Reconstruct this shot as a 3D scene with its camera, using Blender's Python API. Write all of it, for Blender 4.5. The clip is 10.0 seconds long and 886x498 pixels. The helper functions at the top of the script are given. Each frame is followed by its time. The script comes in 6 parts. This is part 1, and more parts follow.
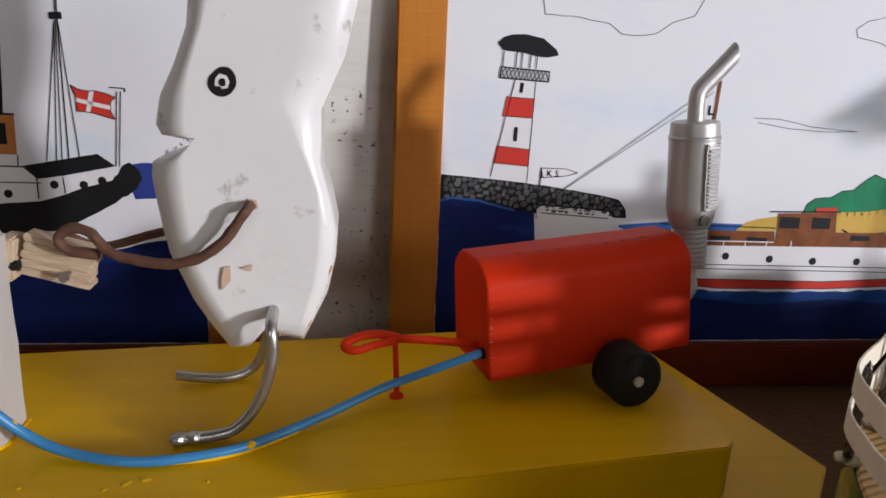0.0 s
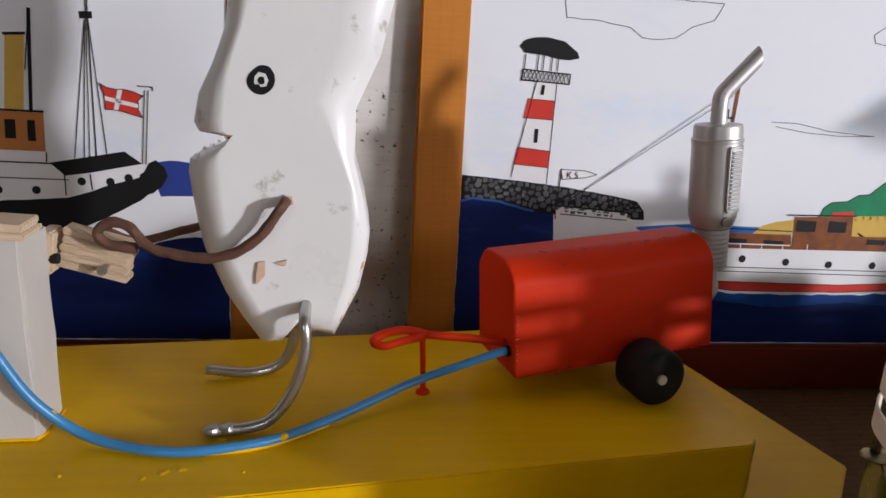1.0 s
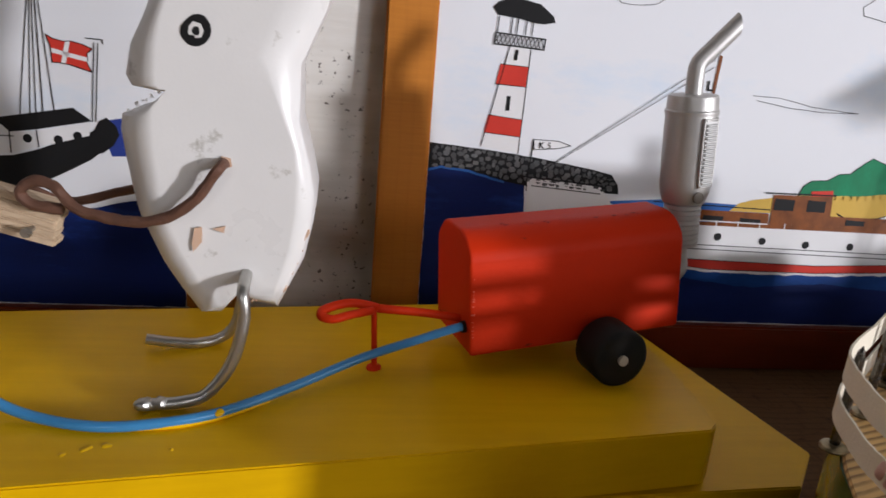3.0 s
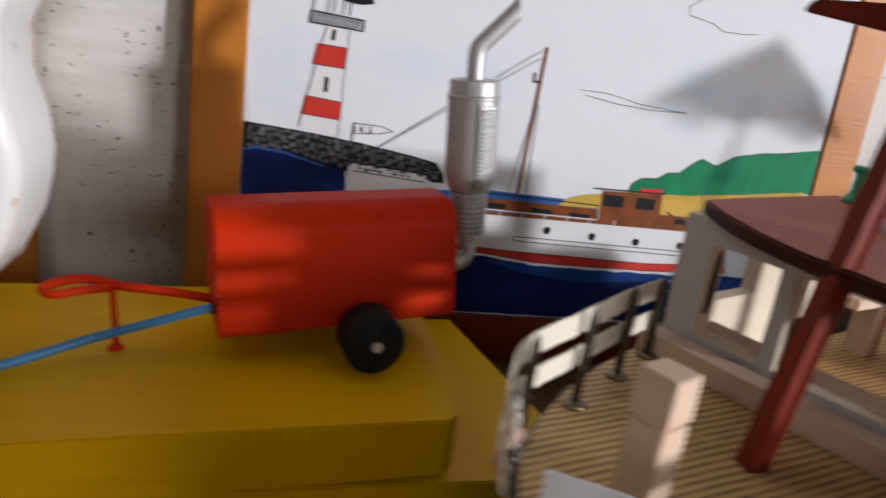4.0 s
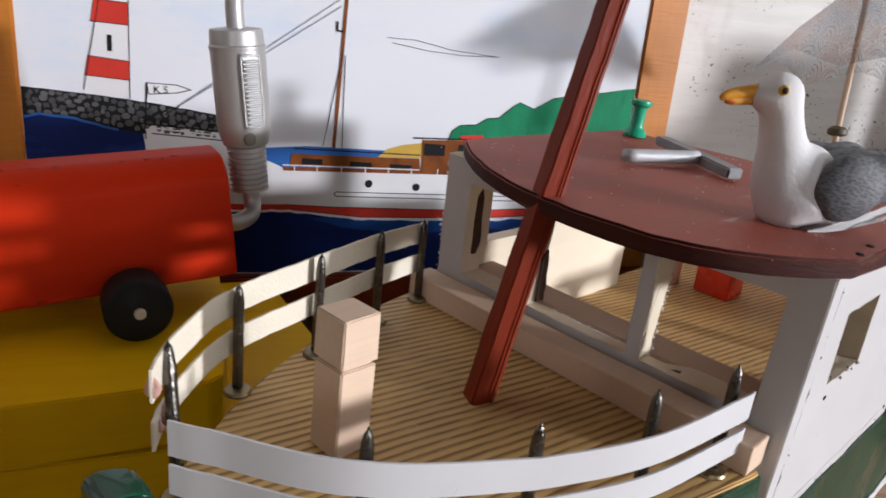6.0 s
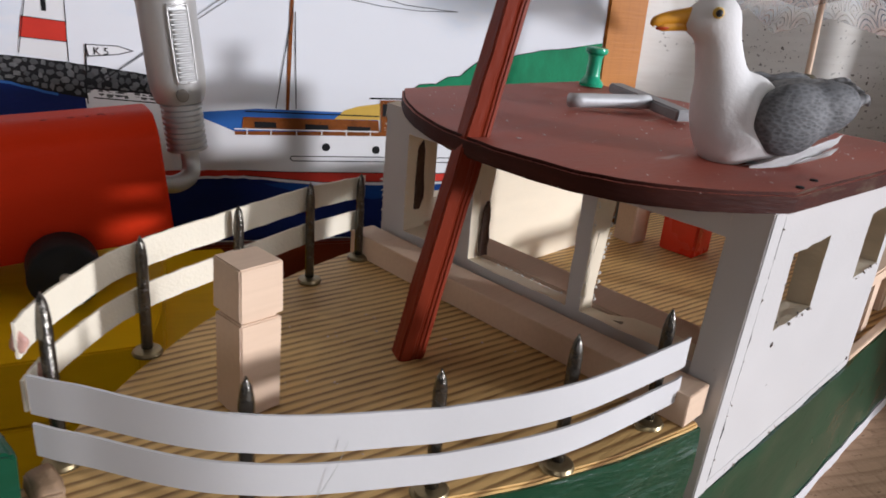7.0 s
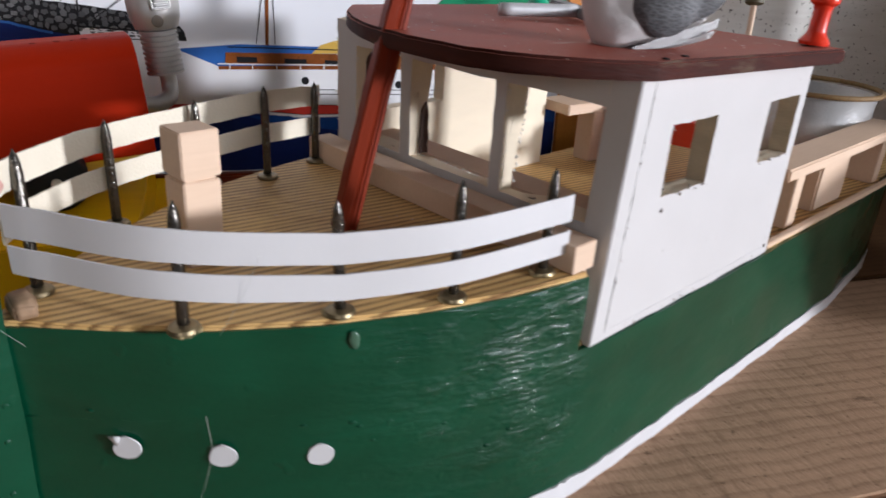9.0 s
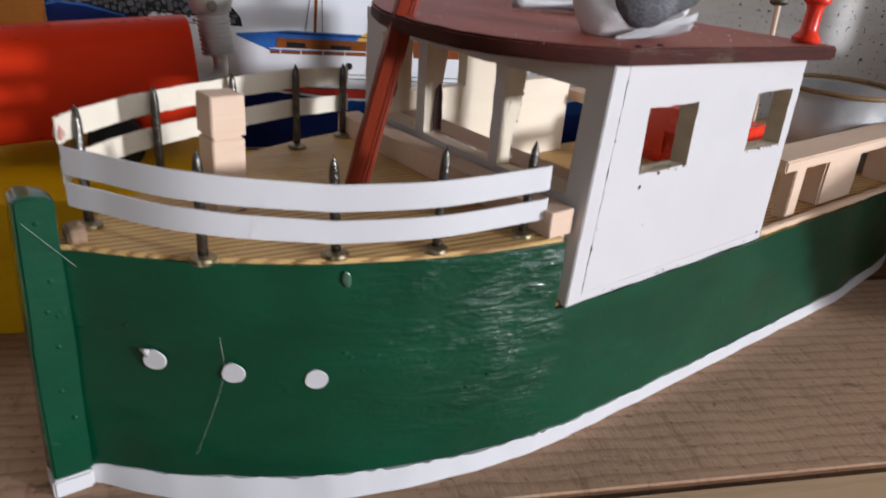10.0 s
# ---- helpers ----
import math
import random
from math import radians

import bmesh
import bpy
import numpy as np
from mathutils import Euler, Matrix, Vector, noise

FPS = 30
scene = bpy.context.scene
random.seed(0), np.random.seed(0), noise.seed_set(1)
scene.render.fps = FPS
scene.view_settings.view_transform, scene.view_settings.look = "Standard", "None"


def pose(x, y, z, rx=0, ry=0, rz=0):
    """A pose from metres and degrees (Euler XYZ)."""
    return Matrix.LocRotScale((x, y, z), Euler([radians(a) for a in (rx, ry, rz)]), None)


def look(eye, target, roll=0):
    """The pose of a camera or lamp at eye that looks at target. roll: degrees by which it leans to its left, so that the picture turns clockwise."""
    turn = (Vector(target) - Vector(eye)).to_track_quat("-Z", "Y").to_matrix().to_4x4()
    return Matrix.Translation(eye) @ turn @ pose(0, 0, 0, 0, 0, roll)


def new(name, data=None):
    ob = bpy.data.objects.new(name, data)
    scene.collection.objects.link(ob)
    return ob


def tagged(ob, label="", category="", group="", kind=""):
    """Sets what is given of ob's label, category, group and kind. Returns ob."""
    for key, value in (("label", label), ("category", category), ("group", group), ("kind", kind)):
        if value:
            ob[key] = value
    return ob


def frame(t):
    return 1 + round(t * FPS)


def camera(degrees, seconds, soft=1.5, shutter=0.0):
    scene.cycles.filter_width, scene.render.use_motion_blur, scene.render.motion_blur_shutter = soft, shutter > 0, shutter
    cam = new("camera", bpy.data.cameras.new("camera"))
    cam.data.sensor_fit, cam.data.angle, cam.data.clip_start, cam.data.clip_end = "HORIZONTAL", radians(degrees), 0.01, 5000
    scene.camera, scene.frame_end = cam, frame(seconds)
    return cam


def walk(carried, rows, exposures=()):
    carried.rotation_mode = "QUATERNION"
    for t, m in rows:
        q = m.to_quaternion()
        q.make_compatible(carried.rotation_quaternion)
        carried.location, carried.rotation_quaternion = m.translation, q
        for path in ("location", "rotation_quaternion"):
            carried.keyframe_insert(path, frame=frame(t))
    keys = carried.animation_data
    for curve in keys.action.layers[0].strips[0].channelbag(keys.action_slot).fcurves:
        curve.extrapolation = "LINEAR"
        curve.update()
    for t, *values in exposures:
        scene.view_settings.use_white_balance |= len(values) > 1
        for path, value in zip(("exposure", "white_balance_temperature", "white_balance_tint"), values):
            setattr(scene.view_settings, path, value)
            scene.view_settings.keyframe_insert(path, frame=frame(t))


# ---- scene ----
cam = camera(63.9, 10.0, soft=1.6, shutter=0.5)
PATH = [
    (0, (0.0292, 0.0804, 0.1678), (0.1629, 1.0344, -0.1004), 2.87),
    (0.5, (0.0244, 0.0802, 0.1660), (0.1530, 1.0348, -0.1027), 3.13),
    (1, (0.0204, 0.0774, 0.1664), (0.1498, 1.0334, -0.0969), 3.34),
    (1.5, (0.0215, 0.0841, 0.1656), (0.1447, 1.0394, -0.1031), 3.59),
    (2, (0.0244, 0.0892, 0.1600), (0.1524, 1.0414, -0.1175), 4.23),
    (2.2, (0.0254, 0.0874, 0.1612), (0.1537, 1.0391, -0.1177), 4.83),
    (3.3, (0.0351, 0.0885, 0.1638), (0.2037, 1.0251, -0.1434), 5.05),
    (3.5, (0.0380, 0.0894, 0.1636), (0.2626, 1.0164, -0.1370), 6.29),
    (4, (0.0998, 0.0837, 0.1639), (0.3065, 1.0153, -0.1348), 8.15),
    (4.5, (0.1385, 0.0760, 0.1699), (0.3174, 1.0154, -0.1227), 6.53),
    (5, (0.1481, 0.0720, 0.1702), (0.3596, 0.9949, -0.1517), 5.70),
    (5.2, (0.1481, 0.0711, 0.1703), (0.3813, 0.9860, -0.1591), 5.58),
    (6.3, (0.1548, 0.0748, 0.1619), (0.4763, 0.9587, -0.1777), 6.10),
    (6.5, (0.1586, 0.0745, 0.1599), (0.4826, 0.9554, -0.1850), 5.83),
    (7, (0.1702, 0.0758, 0.1566), (0.4821, 0.9531, -0.2082), 5.06),
    (7.5, (0.1778, 0.0780, 0.1513), (0.4844, 0.9510, -0.2280), 4.64),
    (8, (0.1805, 0.0751, 0.1438), (0.4766, 0.9431, -0.2547), 3.98),
    (8.5, (0.1773, 0.0584, 0.1430), (0.4677, 0.9225, -0.2681), 3.75),
    (9, (0.1848, 0.0392, 0.1462), (0.4658, 0.9079, -0.2618), 3.36),
    (9.5, (0.2026, 0.0193, 0.1366), (0.4219, 0.8968, -0.2897), 4.96),
    (10, (0.1959, 0.0110, 0.1475), (0.3966, 0.8979, -0.2685), 4.19),
]
walk(cam, [(t, look(eye, target, roll)) for t, eye, target, roll in PATH], [(0, -0.02, 6500, 12), (2.2, 0.0, 6500, 12), (3.5, 0.06, 6550, 11), (4.0, -0.02, 6550, 11), (4.5, 0.02, 6480, 10), (5.2, 0.18, 6380, 10), (6.3, 0.14, 6400, 11), (7.5, 0.06, 6400, 11), (8.0, 0.08, 6350, 11), (8.5, 0.18, 6300, 11), (9.2, 0.14, 6250, 11), (10, 0.06, 6250, 11)])

# ---- world, lamps, exposure ----
world = bpy.data.worlds.new("world")
scene.world = world
world.use_nodes = True
wn = world.node_tree.nodes
sky = wn.new("ShaderNodeTexSky")
sky.sky_type, sky.sun_disc = "NISHITA", False
sky.sun_elevation, sky.sun_rotation = radians(28), radians(200)
world.node_tree.links.new(sky.outputs[0], wn["Background"].inputs[0])
wn["Background"].inputs[1].default_value = 0.08


def area_lamp(name, place, target, w, h, watts, colour):
    """A rectangular area lamp, set at an added opening in an unseen wall."""
    data = bpy.data.lights.new(name, "AREA")
    data.shape, data.size, data.size_y, data.energy, data.color = "RECTANGLE", w, h, watts, colour
    ob = new(name, data)
    ob.matrix_world = look(place, target)
    return ob


area_lamp("daylight_right", (3.19, -2.04, 0.55), (0.28, 0.28, 0.06), 0.20, 0.22, 146, (0.945, 0.945, 1.0))
# Three soft fill lamps, added to lift the tones the key leaves dark.
area_lamp("fill_high", (3.18, -1.05, 1.20), (0.2, 0.3, 0.08), 0.9, 0.6, 9, (0.93, 0.94, 1.0))
area_lamp("fill_front", (2.10, -2.38, 0.95), (0.25, 0.3, 0.1), 1.0, 0.7, 22, (0.945, 0.945, 1.0))
area_lamp("fill_left", (-0.85, -2.38, 0.95), (0.2, 0.3, 0.1), 0.9, 0.7, 5.5, (0.96, 0.95, 1.0))
scene.view_settings.exposure = 0.0


# ---- materials ----
def nodes_of(name, rough, metal, spec=0.5, coat=0.0):
    m = bpy.data.materials.new(name)
    m.use_nodes = True
    t = m.node_tree
    b = t.nodes["Principled BSDF"]
    b.inputs["Roughness"].default_value, b.inputs["Metallic"].default_value = rough, metal
    b.inputs["Specular IOR Level"].default_value, b.inputs["Coat Weight"].default_value = spec, coat
    b.inputs["Coat Roughness"].default_value = 0.15
    return m, t, b


def link(t, a, b):
    t.links.new(a, b)


def coords(t, stretch=(1, 1, 1), turn=0.0, kind="Object"):
    tc, mp = t.nodes.new("ShaderNodeTexCoord"), t.nodes.new("ShaderNodeMapping")
    mp.inputs["Scale"].default_value = stretch
    mp.inputs["Rotation"].default_value = (0, 0, radians(turn))
    link(t, tc.outputs[kind], mp.inputs["Vector"])
    return mp.outputs["Vector"]


def noise_of(t, vec, scale, detail=5.0, rough=0.55):
    n = t.nodes.new("ShaderNodeTexNoise")
    n.inputs["Scale"].default_value, n.inputs["Detail"].default_value, n.inputs["Roughness"].default_value = scale, detail, rough
    link(t, vec, n.inputs["Vector"])
    return n.outputs["Fac"]


def ramp_of(t, fac, stops):
    r = t.nodes.new("ShaderNodeValToRGB")
    while len(r.color_ramp.elements) < len(stops):
        r.color_ramp.elements.new(0.5)
    for e, (p, c) in zip(r.color_ramp.elements, stops):
        e.position, e.color = p, (*c, 1)
    link(t, fac, r.inputs[0])
    return r.outputs[0]


def mixed(t, fac, a, b, mode="MIX"):
    n = t.nodes.new("ShaderNodeMix")
    n.data_type, n.blend_type = "RGBA", mode
    for value, socket in ((fac, n.inputs[0]), (a, n.inputs[6]), (b, n.inputs[7])):
        if isinstance(value, (int, float)):
            socket.default_value = value
        elif isinstance(value, tuple):
            socket.default_value = (*value, 1)
        else:
            link(t, value, socket)
    return n.outputs[2]


def bumped(t, b, height, strength, distance):
    n = t.nodes.new("ShaderNodeBump")
    n.inputs["Strength"].default_value, n.inputs["Distance"].default_value = strength, distance
    link(t, height, n.inputs["Height"])
    link(t, n.outputs[0], b.inputs["Normal"])
    link(t, n.outputs[0], b.inputs["Coat Normal"])


def scaled(c, k):
    return tuple(min(1.0, v * k) for v in c)


def plain(name, colour, rough=0.5, metal=0.0, var=0.15, scale=60, relief=0.0002, stretch=(1, 1, 1), dirt=None, spec=0.5, coat=0.0, fine=900):
    """Paint, card, metal: a base colour with broad blotches, fine grain, and dirt where it is given."""
    m, t, b = nodes_of(name, rough, metal, spec, coat)
    v = coords(t, stretch)
    broad, small = noise_of(t, v, scale), noise_of(t, v, fine, 3)
    c = ramp_of(t, broad, [(0.3, scaled(colour, 1 - var)), (0.7, scaled(colour, 1 + var * 0.6))])
    c = mixed(t, small, c, scaled(colour, 1 - var * 0.5))
    if dirt:
        d_colour, amount, d_scale = dirt
        mask = ramp_of(t, noise_of(t, v, d_scale, 6, 0.65), [(0.62 - amount, (0, 0, 0)), (0.70 - amount * 0.5, (1, 1, 1))])
        c = mixed(t, mask, c, d_colour)
    link(t, c, b.inputs["Base Color"])
    r = t.nodes.new("ShaderNodeMapRange")
    r.inputs[3].default_value, r.inputs[4].default_value = max(0.03, rough - 0.1), min(1, rough + 0.12)
    link(t, broad, r.inputs[0])
    link(t, r.outputs[0], b.inputs["Roughness"])
    if relief:
        both = t.nodes.new("ShaderNodeMath")
        both.operation = "ADD"
        link(t, broad, both.inputs[0])
        link(t, small, both.inputs[1])
        bumped(t, b, both.outputs[0], 0.5, relief)
    return m


def wood(name, light, dark, pitch, turn=0.0, rough=0.6, contrast=0.5, wander=1.5, relief=0.0002, axis="Y", saw=False, coat=0.0, fibres=0.35, band=(0.62, 0.9, 1.0), broken=False):
    """Sawn wood whose rings run along x of the piece: pitch is the metres from ring to ring."""
    m, t, b = nodes_of(name, rough, 0.0, 0.25, coat)
    v = coords(t, (1, 1, 1), turn)
    w = t.nodes.new("ShaderNodeTexWave")
    w.wave_type, w.bands_direction, w.wave_profile = "BANDS", axis, "SAW"
    w.inputs["Scale"].default_value = 0.314 / pitch
    w.inputs["Distortion"].default_value, w.inputs["Detail"].default_value, w.inputs["Detail Scale"].default_value = wander, 3, 0.6
    link(t, v, w.inputs["Vector"])
    fibre = noise_of(t, coords(t, (60, 900, 900), turn), 1.0, 4)
    blotch = noise_of(t, v, 35)
    mid = tuple((a + c) / 2 for a, c in zip(light, dark))
    deep = tuple(l + (d - l) * contrast for l, d in zip(light, dark))
    c = ramp_of(t, w.outputs["Fac"], [(0.0, light), (band[0], light), (band[1] - 0.06 * broken, deep), (band[1] + 0.10 * broken, deep), (band[2], light)])
    if broken:
        gaps = noise_of(t, coords(t, (70, 420, 420), turn), 1.0, 3)
        c = mixed(t, ramp_of(t, gaps, [(0.50, (0, 0, 0)), (0.68, (0.55, 0.55, 0.55))]), c, light)
    c = mixed(t, fibres, c, ramp_of(t, fibre, [(0.3, dark), (0.65, light)]))
    c = mixed(t, 0.15 + fibres * 0.4, c, ramp_of(t, blotch, [(0.35, mid), (0.65, light)]))
    height = fibre
    if saw:
        cuts = noise_of(t, coords(t, (210, 60, 60), turn + 24), 1.0, 4, 0.7)
        stain = noise_of(t, v, 18, 6, 0.7)
        c = mixed(t, ramp_of(t, cuts, [(0.34, (0.35, 0.35, 0.35)), (0.45, (0, 0, 0))]), c, scaled(dark, 0.9))
        speck = noise_of(t, coords(t, (1, 1.6, 1), turn + 20), 240, 3, 0.7)
        c = mixed(t, ramp_of(t, speck, [(0.60, (0, 0, 0)), (0.70, (0.7, 0.7, 0.7))]), c, scaled(dark, 0.6))
        c = mixed(t, ramp_of(t, stain, [(0.5, (0, 0, 0)), (0.75, (0.3, 0.3, 0.3))]), c, scaled(light, 1.15))
        scar = noise_of(t, coords(t, (24, 85, 85), turn - 38), 1.0, 6, 0.75)
        c = mixed(t, ramp_of(t, scar, [(0.60, (0, 0, 0)), (0.68, (0.75, 0.75, 0.75))]), c, scaled(dark, 0.7))
        height = cuts
    link(t, c, b.inputs["Base Color"])
    bumped(t, b, height, 0.6, relief)
    return m


def plaster_wall():
    """Limewashed rough board wall with small dark pits and flakes."""
    m, t, b = nodes_of("limewash", 0.85, 0.0, 0.2)
    v = coords(t)
    streak = noise_of(t, coords(t, (20, 20, 160)), 1.2, 5)
    big = noise_of(t, v, 14)
    c = ramp_of(t, streak, [(0.3, (0.61, 0.58, 0.53)), (0.65, (0.74, 0.72, 0.68))])
    c = mixed(t, 0.4, c, ramp_of(t, big, [(0.35, (0.60, 0.57, 0.52)), (0.65, (0.76, 0.75, 0.72))]))
    c = mixed(t, ramp_of(t, noise_of(t, coords(t, (1, 1, 0.45)), 13, 4, 0.6), [(0.50, (0, 0, 0)), (0.66, (0.75, 0.75, 0.75))]), c, (0.34, 0.28, 0.21))
    pits = ramp_of(t, noise_of(t, coords(t, (1, 1, 1.3)), 300, 3), [(0.615, (0, 0, 0)), (0.655, (1, 1, 1))])
    where = ramp_of(t, noise_of(t, v, 34, 3), [(0.44, (0, 0, 0)), (0.56, (1, 1, 1))])
    mask = mixed(t, 1.0, pits, where, "MULTIPLY")
    c = mixed(t, mask, c, (0.10, 0.085, 0.07))
    link(t, c, b.inputs["Base Color"])
    bumped(t, b, streak, 0.5, 0.0007)
    return m


def brushed_yellow():
    """Thick yellow gloss paint with brush marks and darker sap patches."""
    m, t, b = nodes_of("yellow_gloss", 0.38, 0.0, 0.12, 0.0)
    v = coords(t)
    brush = noise_of(t, coords(t, (14, 260, 260)), 1.0, 4)
    big = noise_of(t, v, 22)
    c = ramp_of(t, big, [(0.3, (0.61, 0.345, 0.001)), (0.7, (0.75, 0.436, 0.002))])
    c = mixed(t, 0.18, c, ramp_of(t, brush, [(0.35, (0.54, 0.30, 0.001)), (0.65, (0.77, 0.452, 0.003))]))
    link(t, c, b.inputs["Base Color"])
    bumped(t, b, brush, 0.3, 0.00012)
    return m


def hull_green():
    """Dark green gloss, brushed on thick: smooth with a few runs, and a wrinkled, badly filled stretch under the deck edge amidships."""
    m, t, b = nodes_of("green_gloss", 0.42, 0.0, 0.16, 0.75)
    b.inputs["Coat Roughness"].default_value, b.inputs["Coat IOR"].default_value = 0.11, 1.38
    v = coords(t)
    broad = noise_of(t, coords(t, (0.5, 0.5, 1.3)), 34)
    small = noise_of(t, v, 500, 3)
    c = ramp_of(t, broad, [(0.3, (0.0004, 0.036, 0.0155)), (0.7, (0.0008, 0.057, 0.026))])
    c = mixed(t, ramp_of(t, noise_of(t, coords(t, (0.6, 0.6, 2.2)), 60, 5), [(0.60, (0, 0, 0)), (0.75, (0.4, 0.4, 0.4))]), c, (0.004, 0.066, 0.036))
    link(t, c, b.inputs["Base Color"])
    wrinkle = noise_of(t, coords(t, (80, 80, 400), 0), 1.0, 5, 0.6)
    wrinkle = ramp_of(t, wrinkle, [(0.25, (0, 0, 0)), (0.75, (1, 1, 1))])
    apart = t.nodes.new("ShaderNodeSeparateXYZ")
    link(t, v, apart.inputs[0])
    rough_patch = None
    for socket, stops in (("X", ((-0.066, 0.0), (-0.026, 1.0))), ("X", ((0.006, 1.0), (0.016, 0.0))), ("Z", ((0.002, 0.25), (0.044, 1.0)))):
        r = t.nodes.new("ShaderNodeMapRange")
        r.inputs[1].default_value, r.inputs[2].default_value = stops[0][0], stops[1][0]
        r.inputs[3].default_value, r.inputs[4].default_value = stops[0][1], stops[1][1]
        link(t, apart.outputs[socket], r.inputs[0])
        if rough_patch is None:
            rough_patch = r.outputs[0]
        else:
            k = t.nodes.new("ShaderNodeMath")
            k.operation = "MULTIPLY"
            link(t, rough_patch, k.inputs[0])
            link(t, r.outputs[0], k.inputs[1])
            rough_patch = k.outputs[0]
    patchy = t.nodes.new("ShaderNodeMath")
    patchy.operation = "MULTIPLY"
    link(t, rough_patch, patchy.inputs[0])
    link(t, ramp_of(t, noise_of(t, coords(t, (0.8, 0.8, 1.5)), 75, 3), [(0.42, (0.12, 0.12, 0.12)), (0.62, (1, 1, 1))]), patchy.inputs[1])
    rough_patch = patchy.outputs[0]
    lumps = ramp_of(t, noise_of(t, v, 130, 2), [(0.66, (0, 0, 0)), (0.78, (1, 1, 1))])
    total = None
    for src, k in ((wrinkle, 0.75), (broad, 1.1), (small, 0.04), (lumps, 0.16)):
        q = t.nodes.new("ShaderNodeMath")
        q.operation, q.inputs[1].default_value = "MULTIPLY", k
        link(t, src, q.inputs[0])
        if src is wrinkle:
            w = t.nodes.new("ShaderNodeMath")
            w.operation = "MULTIPLY"
            link(t, q.outputs[0], w.inputs[0])
            link(t, rough_patch, w.inputs[1])
            total = w.outputs[0]
        else:
            s = t.nodes.new("ShaderNodeMath")
            s.operation = "ADD"
            link(t, total, s.inputs[0])
            link(t, q.outputs[0], s.inputs[1])
            total = s.outputs[0]
    bumped(t, b, total, 0.7, 0.0016)
    return m


WHITE_PAINT = plain("white_gloss_paint", (0.70, 0.69, 0.675), 0.30, var=0.05, scale=45, relief=0.00005, dirt=((0.38, 0.36, 0.32), 0.015, 90))
WHITE_CARD = plain("white_card", (0.58, 0.58, 0.585), 0.55, var=0.03, scale=80, relief=0.00004)
CREAM_CARD = plain("cream_ribbon", (0.74, 0.68, 0.55), 0.75, var=0.08, scale=100, relief=0.00035, fine=1300)
CABIN_WHITE = plain("cabin_white", (0.575, 0.565, 0.558), 0.42, var=0.04, scale=70, relief=0.00012, dirt=((0.16, 0.13, 0.11), -0.075, 330))
BARE_WALL = plain("pale_plywood", (0.80, 0.70, 0.53), 0.6, var=0.08, scale=40, stretch=(1, 1, 4))
GREEN = hull_green()
RED_TRAILER = plain("red_gloss", (0.57, 0.028, 0.0040), 0.5, var=0.16, scale=40, relief=0.00018, stretch=(0.4, 1, 1), spec=0.08, dirt=((0.12, 0.02, 0.012), -0.045, 190))
RED_PLASTIC = plain("red_plastic", (0.75, 0.04, 0.015), 0.25, var=0.04, relief=0)
GREEN_PLASTIC = plain("green_plastic", (0.02, 0.36, 0.20), 0.25, var=0.05, relief=0)
ROOF_RED = plain("roof_red_brown", (0.335, 0.084, 0.055), 0.55, spec=0.25, var=0.26, scale=60, relief=0.0003, stretch=(0.3, 1.6, 1), dirt=((0.40, 0.25, 0.22), -0.02, 70))
ROOF_EDGE = plain("stained_ply_edge", (0.060, 0.013, 0.008), 0.6, var=0.7, scale=150, relief=0.0003, stretch=(0.3, 0.3, 1.5), dirt=((0.085, 0.052, 0.034), 0.04, 130), spec=0.15)
JAMB = plain("sawn_jamb", (0.60, 0.52, 0.38), 0.8, var=0.3, scale=110, relief=0.0004, stretch=(0.5, 0.5, 1.5))
MAST_RED = plain("mast_red_brown", (0.225, 0.030, 0.011), 0.45, var=0.4, scale=60, relief=0.0003, stretch=(1, 1, 0.25), spec=0.1)
BLACK_RUBBER = plain("black_paint", (0.008, 0.0075, 0.007), 0.6, var=0.3, relief=0.0002, spec=0.25)
SILVER = plain("silver_plastic", (0.50, 0.49, 0.475), 0.42, 0.62, var=0.12, scale=50, relief=0.00008)
DULL_SILVER = plain("dull_silver", (0.42, 0.418, 0.41), 0.5, 0.45, var=0.15, scale=80, relief=0.00008)
ALU = plain("aluminium_paint", (0.50, 0.51, 0.52), 0.55, 0.25, var=0.2, scale=120, relief=0.0002)
STEEL = plain("nail_steel", (0.14, 0.128, 0.112), 0.24, 0.9, var=0.5, scale=300, relief=0.0005)
BRASS = plain("nail_head", (0.28, 0.225, 0.13), 0.35, 0.85, var=0.3, scale=260, relief=0.0001)
ZINC = plain("bent_wire", (0.50, 0.49, 0.46), 0.30, 0.9, var=0.25, scale=200, relief=0.0002)
RUST = plain("rusty_wire", (0.13, 0.058, 0.035), 0.7, 0.2, var=0.4, scale=240, relief=0.0005)
BLUE_HOSE = plain("blue_hose", (0.035, 0.20, 0.42), 0.35, var=0.1, scale=90, relief=0.0001)
PALE_WOOD = wood("pale_wood", (0.69, 0.52, 0.385), (0.47, 0.32, 0.21), 0.0016, contrast=0.10, rough=0.7, fibres=0.2, relief=0.0001)
BRACKET_WOOD = wood("ribbed_wood", (0.60, 0.47, 0.33), (0.22, 0.13, 0.07), 0.0024, contrast=0.6)
DECK_WOOD = wood("striped_deck", (0.74, 0.49, 0.20), (0.13, 0.055, 0.017), 0.0025, turn=9, contrast=1.0, wander=1.3, rough=0.5, relief=0.0003, fibres=0.14, band=(0.40, 0.80, 1.0), broken=True)
TABLE_WOOD = wood("sawn_table", (0.47, 0.300, 0.190), (0.15, 0.082, 0.045), 0.0055, rough=0.8, contrast=0.55, wander=3.5, saw=True, relief=0.0006, turn=1.5, fibres=0.2, band=(0.45, 0.86, 1.0))
